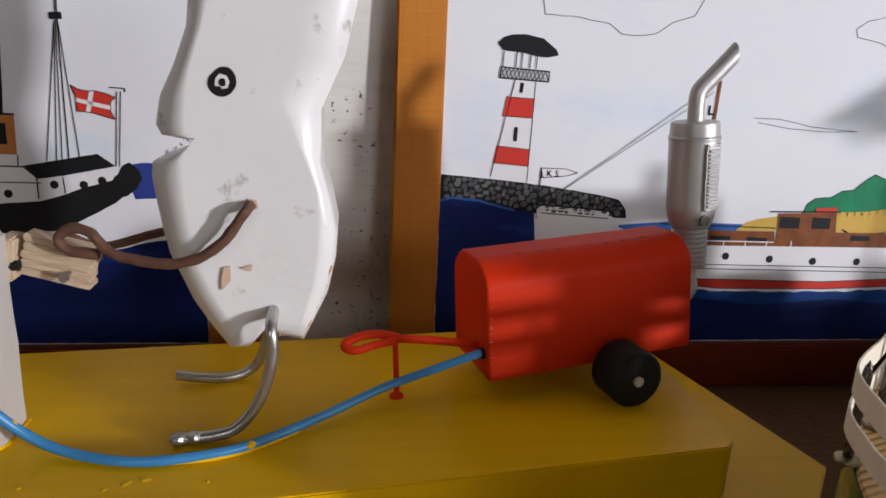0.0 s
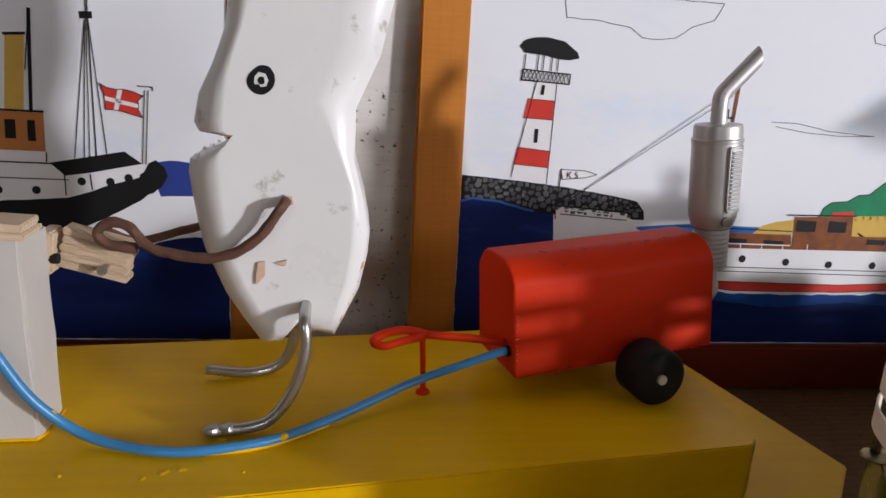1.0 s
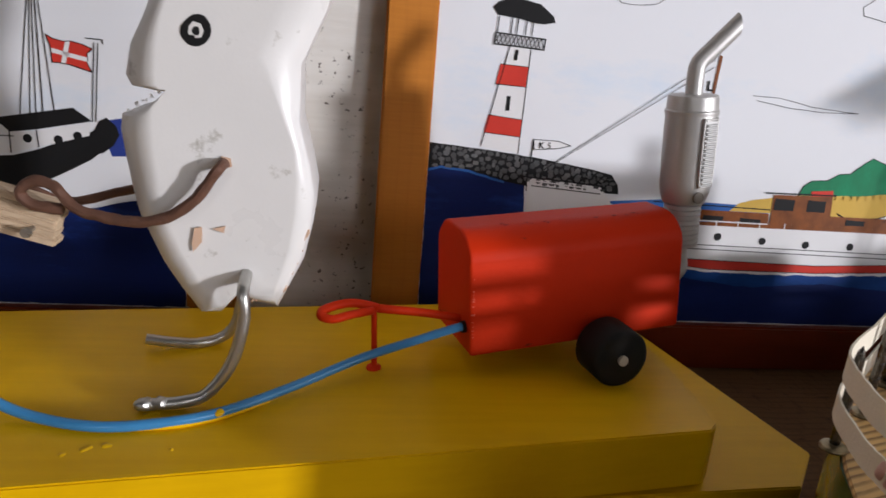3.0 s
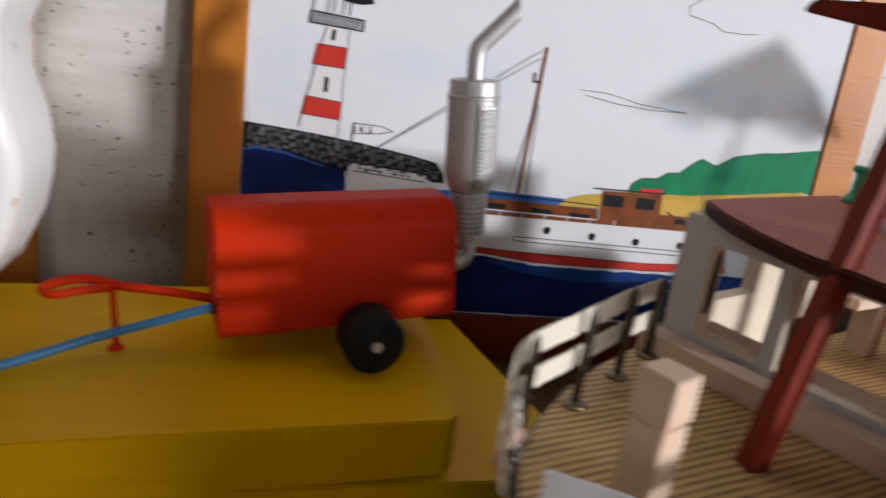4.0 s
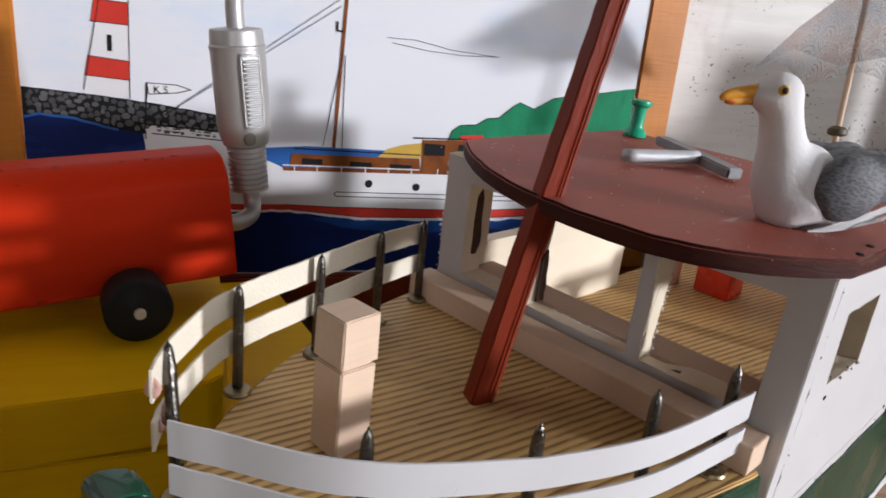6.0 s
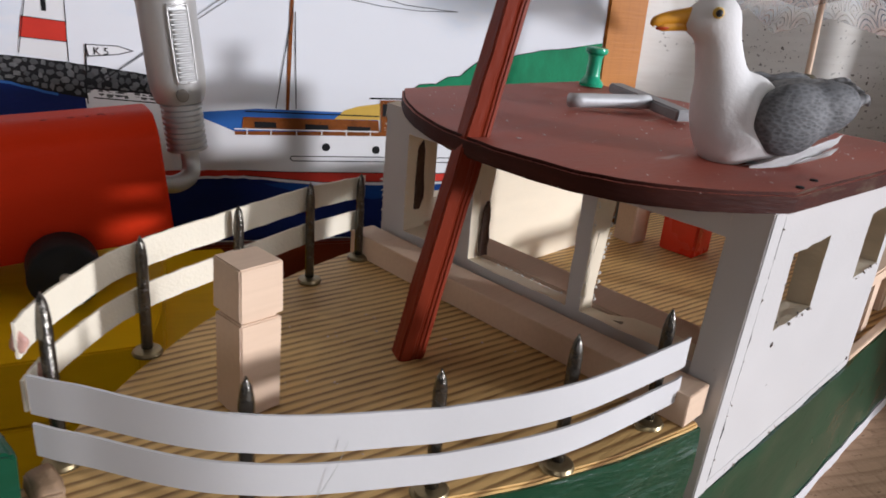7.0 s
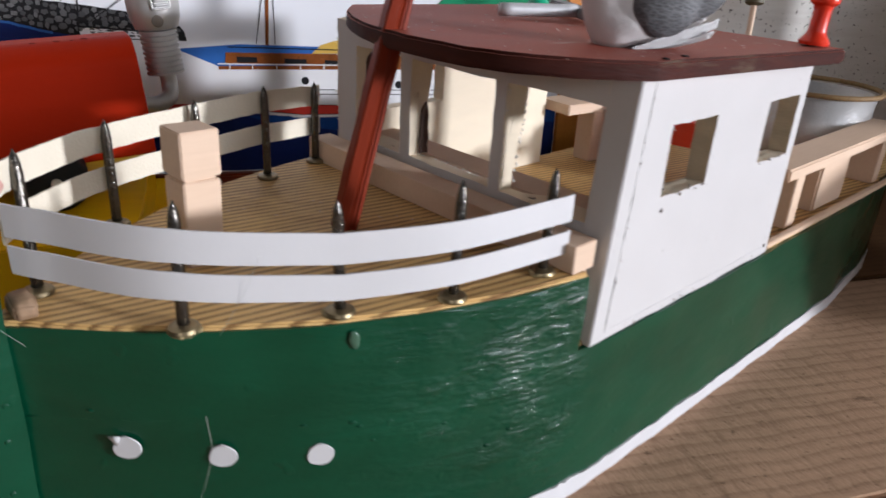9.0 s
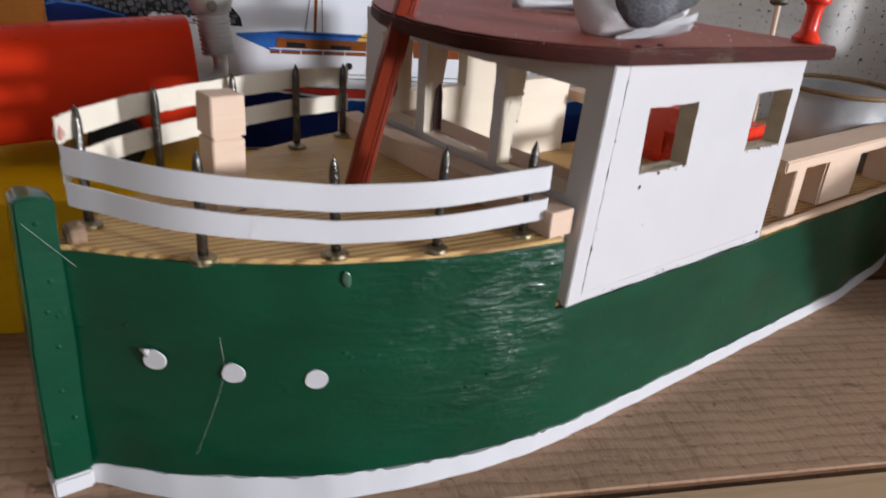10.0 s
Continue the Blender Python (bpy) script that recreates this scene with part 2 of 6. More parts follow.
# Table wood with shade put into its colour, for the back plank; floor too.
SHADED_BOARD = wood("shaded_board", (0.135, 0.066, 0.025), (0.038, 0.018, 0.007), 0.0048, rough=0.85, contrast=0.6, wander=3.0, saw=True, relief=0.0006, fibres=0.3)
TABLE_FRONT = wood("planed_table", (0.55, 0.38, 0.23), (0.34, 0.22, 0.12), 0.008, rough=0.7, contrast=0.4)
YELLOW = brushed_yellow()
LIMEWASH = plaster_wall()
PAPER = plain("drawing_paper", (0.72, 0.735, 0.77), 0.75, var=0.03, scale=9, relief=0.00003, stretch=(0.6, 1, 1.5), dirt=((0.62, 0.69, 0.78), 0.06, 12))
INK = plain("black_ink", (0.012, 0.012, 0.013), 0.6, var=0.3, scale=60, relief=0, spec=0.15)
NAVY = plain("navy_gouache", (0.007, 0.020, 0.125), 0.55, var=0.5, scale=40, relief=0, stretch=(0.35, 1, 1.2), dirt=((0.012, 0.045, 0.23), 0.03, 26), spec=0.15)
BLUE_INK = plain("blue_felt_pen", (0.03, 0.13, 0.42), 0.6, var=0.3, scale=60, relief=0, spec=0.15)
BRIGHT_BLUE = plain("bright_blue_gouache", (0.008, 0.055, 0.24), 0.55, var=0.5, scale=50, relief=0, stretch=(0.4, 1, 1.5), dirt=((0.05, 0.16, 0.36), -0.02, 40), spec=0.15)
RED_INK = plain("red_felt_pen", (0.60, 0.045, 0.03), 0.6, var=0.15, scale=80, relief=0, spec=0.15)
GREEN_INK = plain("green_felt_pen", (0.010, 0.235, 0.105), 0.6, var=0.5, scale=75, relief=0, stretch=(1, 1, 0.5), dirt=((0.006, 0.13, 0.06), -0.01, 60), spec=0.15)
YELLOW_INK = plain("ochre_felt_pen", (0.62, 0.40, 0.08), 0.6, var=0.15, scale=60, relief=0, spec=0.15)
BROWN_INK = plain("brown_felt_pen", (0.24, 0.070, 0.014), 0.5, var=0.6, scale=120, relief=0, dirt=((0.06, 0.018, 0.006), 0.0, 140), spec=0.15)
WHITE_INK = plain("white_gouache", (0.74, 0.74, 0.75), 0.7, var=0.05, scale=60, relief=0, spec=0.15)
ROOM_PAINT = plain("room_paint", (0.030, 0.025, 0.019), 0.85, var=0.05, scale=2, relief=0)
DARK_BROWN = plain("brown_glue", (0.06, 0.025, 0.014), 0.5, var=0.4, scale=200, relief=0.0006)


# ---- shapes ----
def part(name, bm, material, parent=None, label="", smooth=False):
    """One mesh object from a bmesh, under a thing or part."""
    me = bpy.data.meshes.new(name)
    bmesh.ops.recalc_face_normals(bm, faces=bm.faces)
    bm.to_mesh(me)
    bm.free()
    for mat in material if isinstance(material, (list, tuple)) else [material]:
        me.materials.append(mat)
    me.polygons.foreach_set("use_smooth", [True] * len(me.polygons))
    if not smooth:
        me.set_sharp_from_angle(angle=radians(35))
    ob = new(name, me)
    if not smooth and len(me.polygons) > 1:
        even = ob.modifiers.new("even_normals", "WEIGHTED_NORMAL")
        even.keep_sharp = True
    ob.parent = parent
    if label:
        ob["label"] = label
    return ob


def thing(name, m, label, category, group="", kind=""):
    ob = new(name)
    ob.empty_display_size = 0.01
    ob.matrix_world = m
    return tagged(ob, label, category, group, kind)


def bevelled(bm, w, segments=2):
    if w:
        bmesh.ops.bevel(bm, geom=list(bm.edges), offset=w, segments=segments, affect="EDGES", clamp_overlap=True)
    return bm


def box(x0, x1, y0, y1, z0, z1, bevel=0.0004):
    bm = bmesh.new()
    bmesh.ops.create_cube(bm, size=1)
    for v in bm.verts:
        v.co = Vector(((x0 + x1) / 2 + v.co.x * (x1 - x0), (y0 + y1) / 2 + v.co.y * (y1 - y0), (z0 + z1) / 2 + v.co.z * (z1 - z0)))
    return bevelled(bm, bevel)


def slab(outline, z0, z1, bevel=0.0, up="z"):
    """A closed outline given thickness along z, or along y for an outline in x and z."""
    bm = bmesh.new()
    spot = (lambda p, d: (p[0], p[1], d)) if up == "z" else (lambda p, d: (p[0], d, p[1]))
    face = bm.faces.new([bm.verts.new(spot(p, z0)) for p in outline])
    more = bmesh.ops.extrude_face_region(bm, geom=[face])["geom"]
    step = Vector((0, 0, z1 - z0)) if up == "z" else Vector((0, z1 - z0, 0))
    bmesh.ops.translate(bm, verts=[g for g in more if isinstance(g, bmesh.types.BMVert)], vec=step)
    return bevelled(bm, bevel)


def moved(bm, m):
    bmesh.ops.transform(bm, matrix=m, verts=bm.verts)
    return bm


def joined(*many):
    out = bmesh.new()
    for bm in many:
        me = bpy.data.meshes.new("tmp")
        bm.to_mesh(me)
        bm.free()
        out.from_mesh(me)
        bpy.data.meshes.remove(me)
    return out


def curve_points(pts, steps=8):
    """A smooth line through the given points."""
    p = [Vector(q) for q in pts]
    p = [p[0] * 2 - p[1], *p, p[-1] * 2 - p[-2]]
    out = []
    for i in range(1, len(p) - 2):
        for k in range(steps):
            t = k / steps
            a, b, c, d = p[i - 1:i + 3]
            out.append(0.5 * (2 * b + (c - a) * t + (2 * a - 5 * b + 4 * c - d) * t * t + (3 * b - a - 3 * c + d) * t ** 3))
    return out + [p[-2]]


def tube(pts, radius, sides=12, steps=8):
    """A round bar along a smooth line; radius is one number or one for each given point."""
    line = curve_points(pts, steps) if steps > 1 else [Vector(q) for q in pts]
    n = len(line)
    radii = [radius] * n if isinstance(radius, (int, float)) else list(np.interp(np.linspace(0, len(pts) - 1, n), range(len(pts)), radius))
    bm, rings, side = bmesh.new(), [], None
    for i, q in enumerate(line):
        way = (line[min(i + 1, n - 1)] - line[max(i - 1, 0)]).normalized()
        side = way.orthogonal() if side is None else side - way * side.dot(way)
        side.normalize()
        other = way.cross(side)
        rings.append([bm.verts.new(q + (side * math.cos(a) + other * math.sin(a)) * radii[i]) for a in (math.tau * k / sides for k in range(sides))])
    for a, b in zip(rings, rings[1:]):
        for k in range(sides):
            bm.faces.new((a[k], a[(k + 1) % sides], b[(k + 1) % sides], b[k]))
    bm.faces.new(rings[0][::-1])
    bm.faces.new(rings[-1])
    return bm


def lathe(profile, sides=32):
    """A turned body from (radius, height) pairs, closed at both ends."""
    bm = bmesh.new()
    rings = [[bm.verts.new((r * math.cos(a), r * math.sin(a), z)) for a in (math.tau * k / sides for k in range(sides))] for r, z in profile]
    for a, b in zip(rings, rings[1:]):
        for k in range(sides):
            bm.faces.new((a[k], a[(k + 1) % sides], b[(k + 1) % sides], b[k]))
    bm.faces.new(rings[0][::-1])
    bm.faces.new(rings[-1])
    return bm


def ball(centre, semi, tilt=(0, 0, 0), u=20, v=12):
    bm = bmesh.new()
    bmesh.ops.create_uvsphere(bm, u_segments=u, v_segments=v, radius=1)
    return moved(bm, pose(*centre, *tilt) @ Matrix.Diagonal((*semi, 1)))


def panel(us, zs, holes, y0, y1, rough_edge=0.0):
    """An upright board between the first and last of us and zs, with the cells in holes left open right through it."""
    bm = bmesh.new()
    grid = {(i, k): bm.verts.new((u, y0, z)) for i, u in enumerate(us) for k, z in enumerate(zs)}
    faces = []
    for i in range(len(us) - 1):
        for k in range(len(zs) - 1):
            if (i, k) not in holes:
                faces.append(bm.faces.new((grid[i, k], grid[i + 1, k], grid[i + 1, k + 1], grid[i, k + 1])))
    bmesh.ops.delete(bm, geom=[v for v in bm.verts if not v.link_faces], context="VERTS")
    more = bmesh.ops.extrude_face_region(bm, geom=faces)["geom"]
    bmesh.ops.translate(bm, verts=[g for g in more if isinstance(g, bmesh.types.BMVert)], vec=(0, y1 - y0, 0))
    if rough_edge:
        bmesh.ops.subdivide_edges(bm, edges=bm.edges, cuts=5, use_grid_fill=True)
        for v in bm.verts:
            w = noise.noise_vector(v.co * 420) * rough_edge
            v.co += Vector((w.x, w.y * 0.15, w.z))
    return bm


def wobble(bm, amount, freq, cuts=0):
    """Small unevenness of hand work."""
    if cuts:
        bmesh.ops.subdivide_edges(bm, edges=bm.edges, cuts=cuts, use_grid_fill=True)
    for v in bm.verts:
        v.co += noise.noise_vector(v.co * freq) * amount
    return bm


def blended(pieces, voxel, rounds):
    """Several overlapping forms run together into one smooth skin."""
    me = bpy.data.meshes.new("tmp")
    bm = joined(*pieces)
    bm.to_mesh(me)
    bm.free()
    ob = bpy.data.objects.new("tmp", me)
    scene.collection.objects.link(ob)
    skin = ob.modifiers.new("skin", "REMESH")
    skin.mode, skin.voxel_size = "VOXEL", voxel
    ease = ob.modifiers.new("ease", "SMOOTH")
    ease.factor, ease.iterations = 0.5, rounds
    graph = bpy.context.evaluated_depsgraph_get()
    out = bmesh.new()
    out.from_object(ob, graph)
    bpy.data.objects.remove(ob)
    bpy.data.meshes.remove(me)
    return out


# ---- the room, the table, the wall ----
def structure(name, bm, material, label, category, smooth=False):
    return tagged(part(name, bm, material, None, label, smooth), label, category, "", "structure")


structure("wall_north", panel((-1.6, 3.25), (-0.75, 1.75), set(), 0.43, 0.55), LIMEWASH, "limewashed rough wall with small dark pits", "wall")
# Openings in the unseen walls are added where the lamps stand.
structure("wall_south", panel((-1.6, -1.35, -0.35, 1.55, 2.65, 3.25), (-0.75, 0.55, 1.35, 1.75), {(1, 1), (3, 1)}, -2.52, -2.40), ROOM_PAINT, "plain painted wall with two lamp openings", "wall")
structure("wall_west", box(-1.7, -1.6, -2.4, 0.43, -0.75, 1.75, 0), ROOM_PAINT, "plain painted side wall", "wall")
wall_east = structure("wall_east", panel((-2.40, -2.20, -1.88, -1.55, -0.55, 0.43), (-0.75, 0.38, 0.72, 0.91, 1.52, 1.75), {(1, 1), (3, 3)}, -0.05, 0.05), ROOM_PAINT, "plain painted side wall with two lamp openings", "wall")
wall_east.matrix_world = pose(3.25, 0, 0, 0, 0, 90)
structure("ceiling", box(-1.7, 3.30, -2.52, 0.55, 1.75, 1.85, 0), ROOM_PAINT, "plain painted ceiling", "ceiling")
structure("floor", box(-1.7, 3.30, -2.52, 0.55, -0.85, -0.75, 0), SHADED_BOARD, "dark boarded floor", "floor")

table = thing("workbench", pose(0, 0, 0), "rough-sawn brown wooden workbench against the wall", "table")
# The back plank's darker colour stands for the shade behind stand and boat.
for y0, y1, mat in ((0.282, 0.4295, SHADED_BOARD), (0.1565, 0.280, TABLE_WOOD), (0.02, 0.1545, TABLE_FRONT), (-0.10, 0.018, TABLE_FRONT)):
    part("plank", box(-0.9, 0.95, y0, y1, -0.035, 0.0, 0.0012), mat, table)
for x in (-0.8, 0.85):
    for y in (-0.06, 0.38):
        part("leg", box(x - 0.03, x + 0.03, y - 0.03, y + 0.03, -0.75, -0.035, 0.002), TABLE_WOOD, table)

# Added unseen board, its outline cut to cast the shadow on the wall.
shadow_board = part("shadow_board", slab([(0.100, 0.0), (0.428, 0.0), (0.428, 0.26), (0.309, 0.26), (0.309, 0.113), (0.280, 0.113), (0.280, 0.178), (0.235, 0.186), (0.205, 0.190), (0.195, 0.150), (0.130, 0.140), (0.120, 0.116), (0.105, 0.090)], -0.010, 0.010, 0.0, "y"), TABLE_WOOD, table)
shadow_board.matrix_local = pose(0.69, 0, 0, 0, 0, 90)
# Second added board, out of view, to shade the hull aft and table.
side_shadow_board = part("side_shadow_board", slab([(0.182, 0.0), (0.250, 0.0), (0.250, 0.119), (0.243, 0.119), (0.232, 0.0934), (0.137, 0.087), (0.1010, 0.086), (0.1065, 0.0745), (0.1218, 0.0535), (0.1398, 0.0303), (0.169, 0.0135)], -0.006, 0.006, 0.0, "y"), TABLE_WOOD, table)
side_shadow_board.matrix_local = pose(0.56, 0, 0, 0, 0, 90)

# ---- the yellow stand ----
stand = thing("yellow_stand", pose(0, 0, 0), "two stacked boards thick with glossy yellow paint", "stand")
part("lower_board", wobble(slab([(-0.17, 0.243), (0.1845, 0.2655), (0.2003, 0.2845), (0.1755, 0.389), (-0.17, 0.36)], 0.0, 0.0312, 0.0005), 0.0002, 60), YELLOW, stand)
part("upper_board", wobble(slab([(-0.15, 0.226), (0.1500, 0.2668), (0.1535, 0.2705), (0.1552, 0.289), (0.1525, 0.3725), (-0.15, 0.3365)], 0.0314, 0.0512, 0.0005), 0.0002, 60), YELLOW, stand)
STAND_TOP = 0.0512

# ---- framed drawings ----
LEAN = 2.25  # degrees by which the pictures lean back on the wall
PLANE = pose(0, 0.4143, 0, -LEAN)  # x along the wall, z up the picture


LAYER = 0.35  # how close the layers of ink lie on one another


def flat(points, lift, thick=0.00004):
    """A drawn patch on the paper."""
    return slab(points, -lift * LAYER - thick, -lift * LAYER, 0, "y")


def stroke(points, width, lift, closed=False):
    """A pen line of some width on the paper."""
    p = [Vector((a, b)) for a, b in points]
    if closed:
        p.append(p[0])
    bm = bmesh.new()
    for a, b in zip(p, p[1:]):
        d = (b - a).normalized()
        n = Vector((-d.y, d.x)) * width / 2
        a2, b2 = a - d * width * 0.3, b + d * width * 0.3
        bm.faces.new([bm.verts.new((q.x, -lift * LAYER - 0.00005, q.y)) for q in (a2 - n, b2 - n, b2 + n, a2 + n)])
    return bm


def disc(x, z, r, lift, squash=1.0):
    return flat([(x + r * math.cos(a), z + r * squash * math.sin(a)) for a in (math.tau * k / 14 for k in range(14))], lift)


def wavy(points, amount, seed):
    """The same outline with the small unevenness of a hand-drawn line."""
    out = []
    for (a, b), (c, d) in zip(points, points[1:] + points[:1]):
        n = max(1, int(math.hypot(c - a, d - b) / 0.004))
        for k in range(n):
            x, z = a + (c - a) * k / n, b + (d - b) * k / n
            w = noise.noise_vector((x * 230 + seed, z * 230, seed))
            out.append((x + w.x * amount * (k > 0), z + w.y * amount * (k > 0)))
    return out


def framed(name, x0, x1, label):
    """A frame of flat orange boards round a sheet of paper; x0, x1 are the sheet's ends."""
    pic = thing(name, PLANE, label, "picture")
    w, d = 0.0233, 0.012
    top = 0.234
    part("paper", box(x0 - 0.004, x1 + 0.004, 0.0, 0.001, 0.02, top + 0.004, 0), PAPER, pic, "pale blue-white drawing paper")
    part("back_board", box(x0 - 0.01, x1 + 0.01, 0.003, 0.006, 0.012, top + 0.012, 0), BARE_WALL, pic)
    upright = wood("frame_upright_" + name, (0.54, 0.20, 0.028), (0.38, 0.12, 0.016), 0.006, rough=0.45, contrast=0.3, axis="X", coat=0.06)
    part("frame_side", box(x0 - w, x0, -d + 0.0106, 0.006, 0.0242, top - 0.0002, 0.0010), upright, pic)
    part("frame_side", box(x1, x1 + w, -d + 0.0106, 0.006, 0.0242, top - 0.0002, 0.0010), upright, pic)
    part("frame_rail", box(x0 - w, x1 + w, -d + 0.0062, 0.006, 0.0, 0.024, 0.0010), RAIL_WOOD, pic)
    part("frame_rail", box(x0 - w, x1 + w, -d + 0.0062, 0.006, top, top + 0.024, 0.0010), RAIL_WOOD, pic)
    return pic


RAIL_WOOD = wood("red_brown_rail", (0.20, 0.030, 0.009), (0.12, 0.018, 0.006), 0.006, rough=0.35, contrast=0.3, coat=0.2)
harbour = framed("harbour_drawing", 0.0736, 0.3715, "orange-framed felt-pen drawing of a harbour with a striped lighthouse")
steamer = framed("steamship_drawing", -0.335, -0.0372, "orange-framed felt-pen drawing of a black-hulled steamship")


def drawn(name, bm, mat, pic, label=""):
    return part(name, bm, mat, pic, label)


def pen_lines(many, mat, pic):
    for bm in many:
        part("pen_line", bm, mat, pic)


# harbour: sea, pier and lighthouse
drawn("sea_patch", flat(wavy([(0.0738, 0.0985), (0.0938, 0.0985), (0.1054, 0.0954), (0.1215, 0.0931), (0.1262, 0.0245), (0.0738, 0.0245)], 0.0005, 1), 0.0001), NAVY, harbour)
drawn("sea_patch", flat(wavy([(0.1262, 0.057), (0.185, 0.057), (0.2245, 0.052), (0.285, 0.052), (0.371, 0.054), (0.371, 0.0245), (0.1262, 0.0245)], 0.0006, 2), 0.0001), NAVY, harbour)
drawn("wave_crest", stroke(wavy([(0.0740, 0.0975), (0.0800, 0.0992), (0.0938, 0.0978), (0.1054, 0.0946), (0.1160, 0.0930), (0.1215, 0.0926)], 0.0006, 31)[:-12], 0.0011, 0.0004), BLUE_INK, harbour)
drawn("far_sea", flat([(0.166, 0.0870), (0.194, 0.0893), (0.2514, 0.0881), (0.2520, 0.079), (0.166, 0.078)], 0.0001), BLUE_INK, harbour)
drawn("hill", flat(wavy([(0.230, 0.0850), (0.2347, 0.0893), (0.2419, 0.0915), (0.2527, 0.0931), (0.2527, 0.0850)], 0.0003, 3), 0.0002), YELLOW_INK, harbour)
drawn("shore", flat([(0.266, 0.0945), (0.29, 0.094), (0.371, 0.103), (0.371, 0.085), (0.326, 0.082), (0.266, 0.080)], 0.0001), YELLOW_INK, harbour)
GREEN_TOP = [(0.266, 0.0944), (0.2679, 0.0999), (0.272, 0.1029), (0.2806, 0.1035), (0.2867, 0.1072), (0.2929, 0.1077), (0.2996, 0.1135), (0.3038, 0.1162), (0.3123, 0.1133), (0.3222, 0.1192), (0.336, 0.1222), (0.3503, 0.1238), (0.371, 0.1275)]
drawn("green_hill", flat(wavy([*GREEN_TOP, (0.371, 0.1035), (0.33, 0.0985), (0.295, 0.0950)], 0.0006, 4), 0.0003), GREEN_INK, harbour)
drawn("shore_line", stroke(wavy([(0.266, 0.0940), (0.30, 0.0952), (0.335, 0.0990), (0.371, 0.1035)], 0.0005, 9)[:-26], 0.0022, 0.0005), YELLOW_INK, harbour)
pen_lines((stroke(wavy(GREEN_TOP, 0.0006, 4)[:-29], 0.0004, 0.0006),), INK, harbour)
drawn("barrel", flat([(0.3305, 0.0995), (0.352, 0.1005), (0.356, 0.083), (0.333, 0.082)], 0.0004), BLUE_INK, harbour)
drawn("barrel_band", joined(stroke([(0.3312, 0.0965), (0.3528, 0.0975)], 0.0022, 0.0007), stroke([(0.333, 0.088), (0.355, 0.0885)], 0.0018, 0.0007)), YELLOW_INK, harbour)
drawn("rowing_boat", flat([(0.2904, 0.0866), (0.2963, 0.0838), (0.3138, 0.0850), (0.3211, 0.0875), (0.3190, 0.0817), (0.2987, 0.0810)], 0.0004), WHITE_INK, harbour)
drawn("rowing_boat_outline", stroke([(0.2904, 0.0866), (0.2963, 0.0838), (0.3138, 0.0850), (0.3211, 0.0875), (0.3190, 0.0817), (0.2987, 0.0810)], 0.0006, 0.0008, True), INK, harbour)
PIER = [(0.0738, 0.1105), (0.1017, 0.1085), (0.1247, 0.1063), (0.1542, 0.1021), (0.1647, 0.1000), (0.1688, 0.095), (0.1696, 0.0905), (0.1552, 0.0908), (0.1229, 0.0920), (0.1054, 0.0948), (0.0938, 0.0982), (0.0738, 0.0985)]
drawn("stone_pier", flat(wavy(PIER, 0.0003, 5), 0.0003), INK, harbour, "black inked pier of rounded stones")


def pier_stones():
    """Uneven grey stones with black joints along the pier."""
    rnd, many = random.Random(3), []
    for row in range(4):
        x = 0.0748 + rnd.random() * 0.002
        while x < 0.166:
            w = 0.0020 + rnd.random() * 0.0026
            top = np.interp(x, [0.0738, 0.1017, 0.1247, 0.1542, 0.168], [0.1102, 0.1082, 0.1060, 0.1016, 0.0958])
            low = np.interp(x, [0.0738, 0.0938, 0.1054, 0.1229, 0.168], [0.0990, 0.0988, 0.0955, 0.0926, 0.0912])
            h = (top - low) / 4
            z = low + (row + 0.5 + 0.28 * math.sin(x * 900 + row * 2.1)) * h
            n, turn, tall = rnd.choice((4, 5, 5, 6, 7)), rnd.random() * 6.3, 0.40 + 0.22 * rnd.random()
            ring = [(x + w / 2 + w * 0.50 * math.cos(math.tau * k / n + turn) * (0.75 + 0.3 * rnd.random()), min(top, max(low, z + h * tall * math.sin(math.tau * k / n + turn) * (0.8 + 0.3 * rnd.random())))) for k in range(n)]
            many.append(flat(ring, 0.0006 + 0.00004 * (len(many) % 5), 0.00003))
            x += w * (0.86 + 0.2 * rnd.random())
    return joined(*many)


def stone_wash():
    """Grey felt pen, each stone with its own depth of tone."""
    m, t, b = nodes_of("stone_wash", 0.7, 0.0, 0.3)
    geo = t.nodes.new("ShaderNodeNewGeometry")
    tone = ramp_of(t, geo.outputs["Random Per Island"], [(0.0, (0.045, 0.045, 0.047)), (0.6, (0.10, 0.10, 0.102)), (1.0, (0.19, 0.19, 0.19))])
    c = mixed(t, noise_of(t, coords(t), 500, 3), tone, (0.05, 0.05, 0.052))
    link(t, c, b.inputs["Base Color"])
    return m


tagged(drawn("stonework", pier_stones(), stone_wash(), harbour), kind="stuff")
drawn("lighthouse_tower", flat([(0.1075, 0.1567), (0.1175, 0.1558), (0.1165, 0.1077), (0.0982, 0.1100)], 0.0008), WHITE_INK, harbour, "white lighthouse tower with two red bands")
drawn("red_band", flat([(0.1039, 0.1484), (0.1172, 0.1479), (0.1168, 0.1388), (0.1023, 0.1393)], 0.0011), RED_INK, harbour)
drawn("red_band", flat([(0.1004, 0.1250), (0.1171, 0.1236), (0.1165, 0.1155), (0.0990, 0.1167)], 0.0011), RED_INK, harbour)
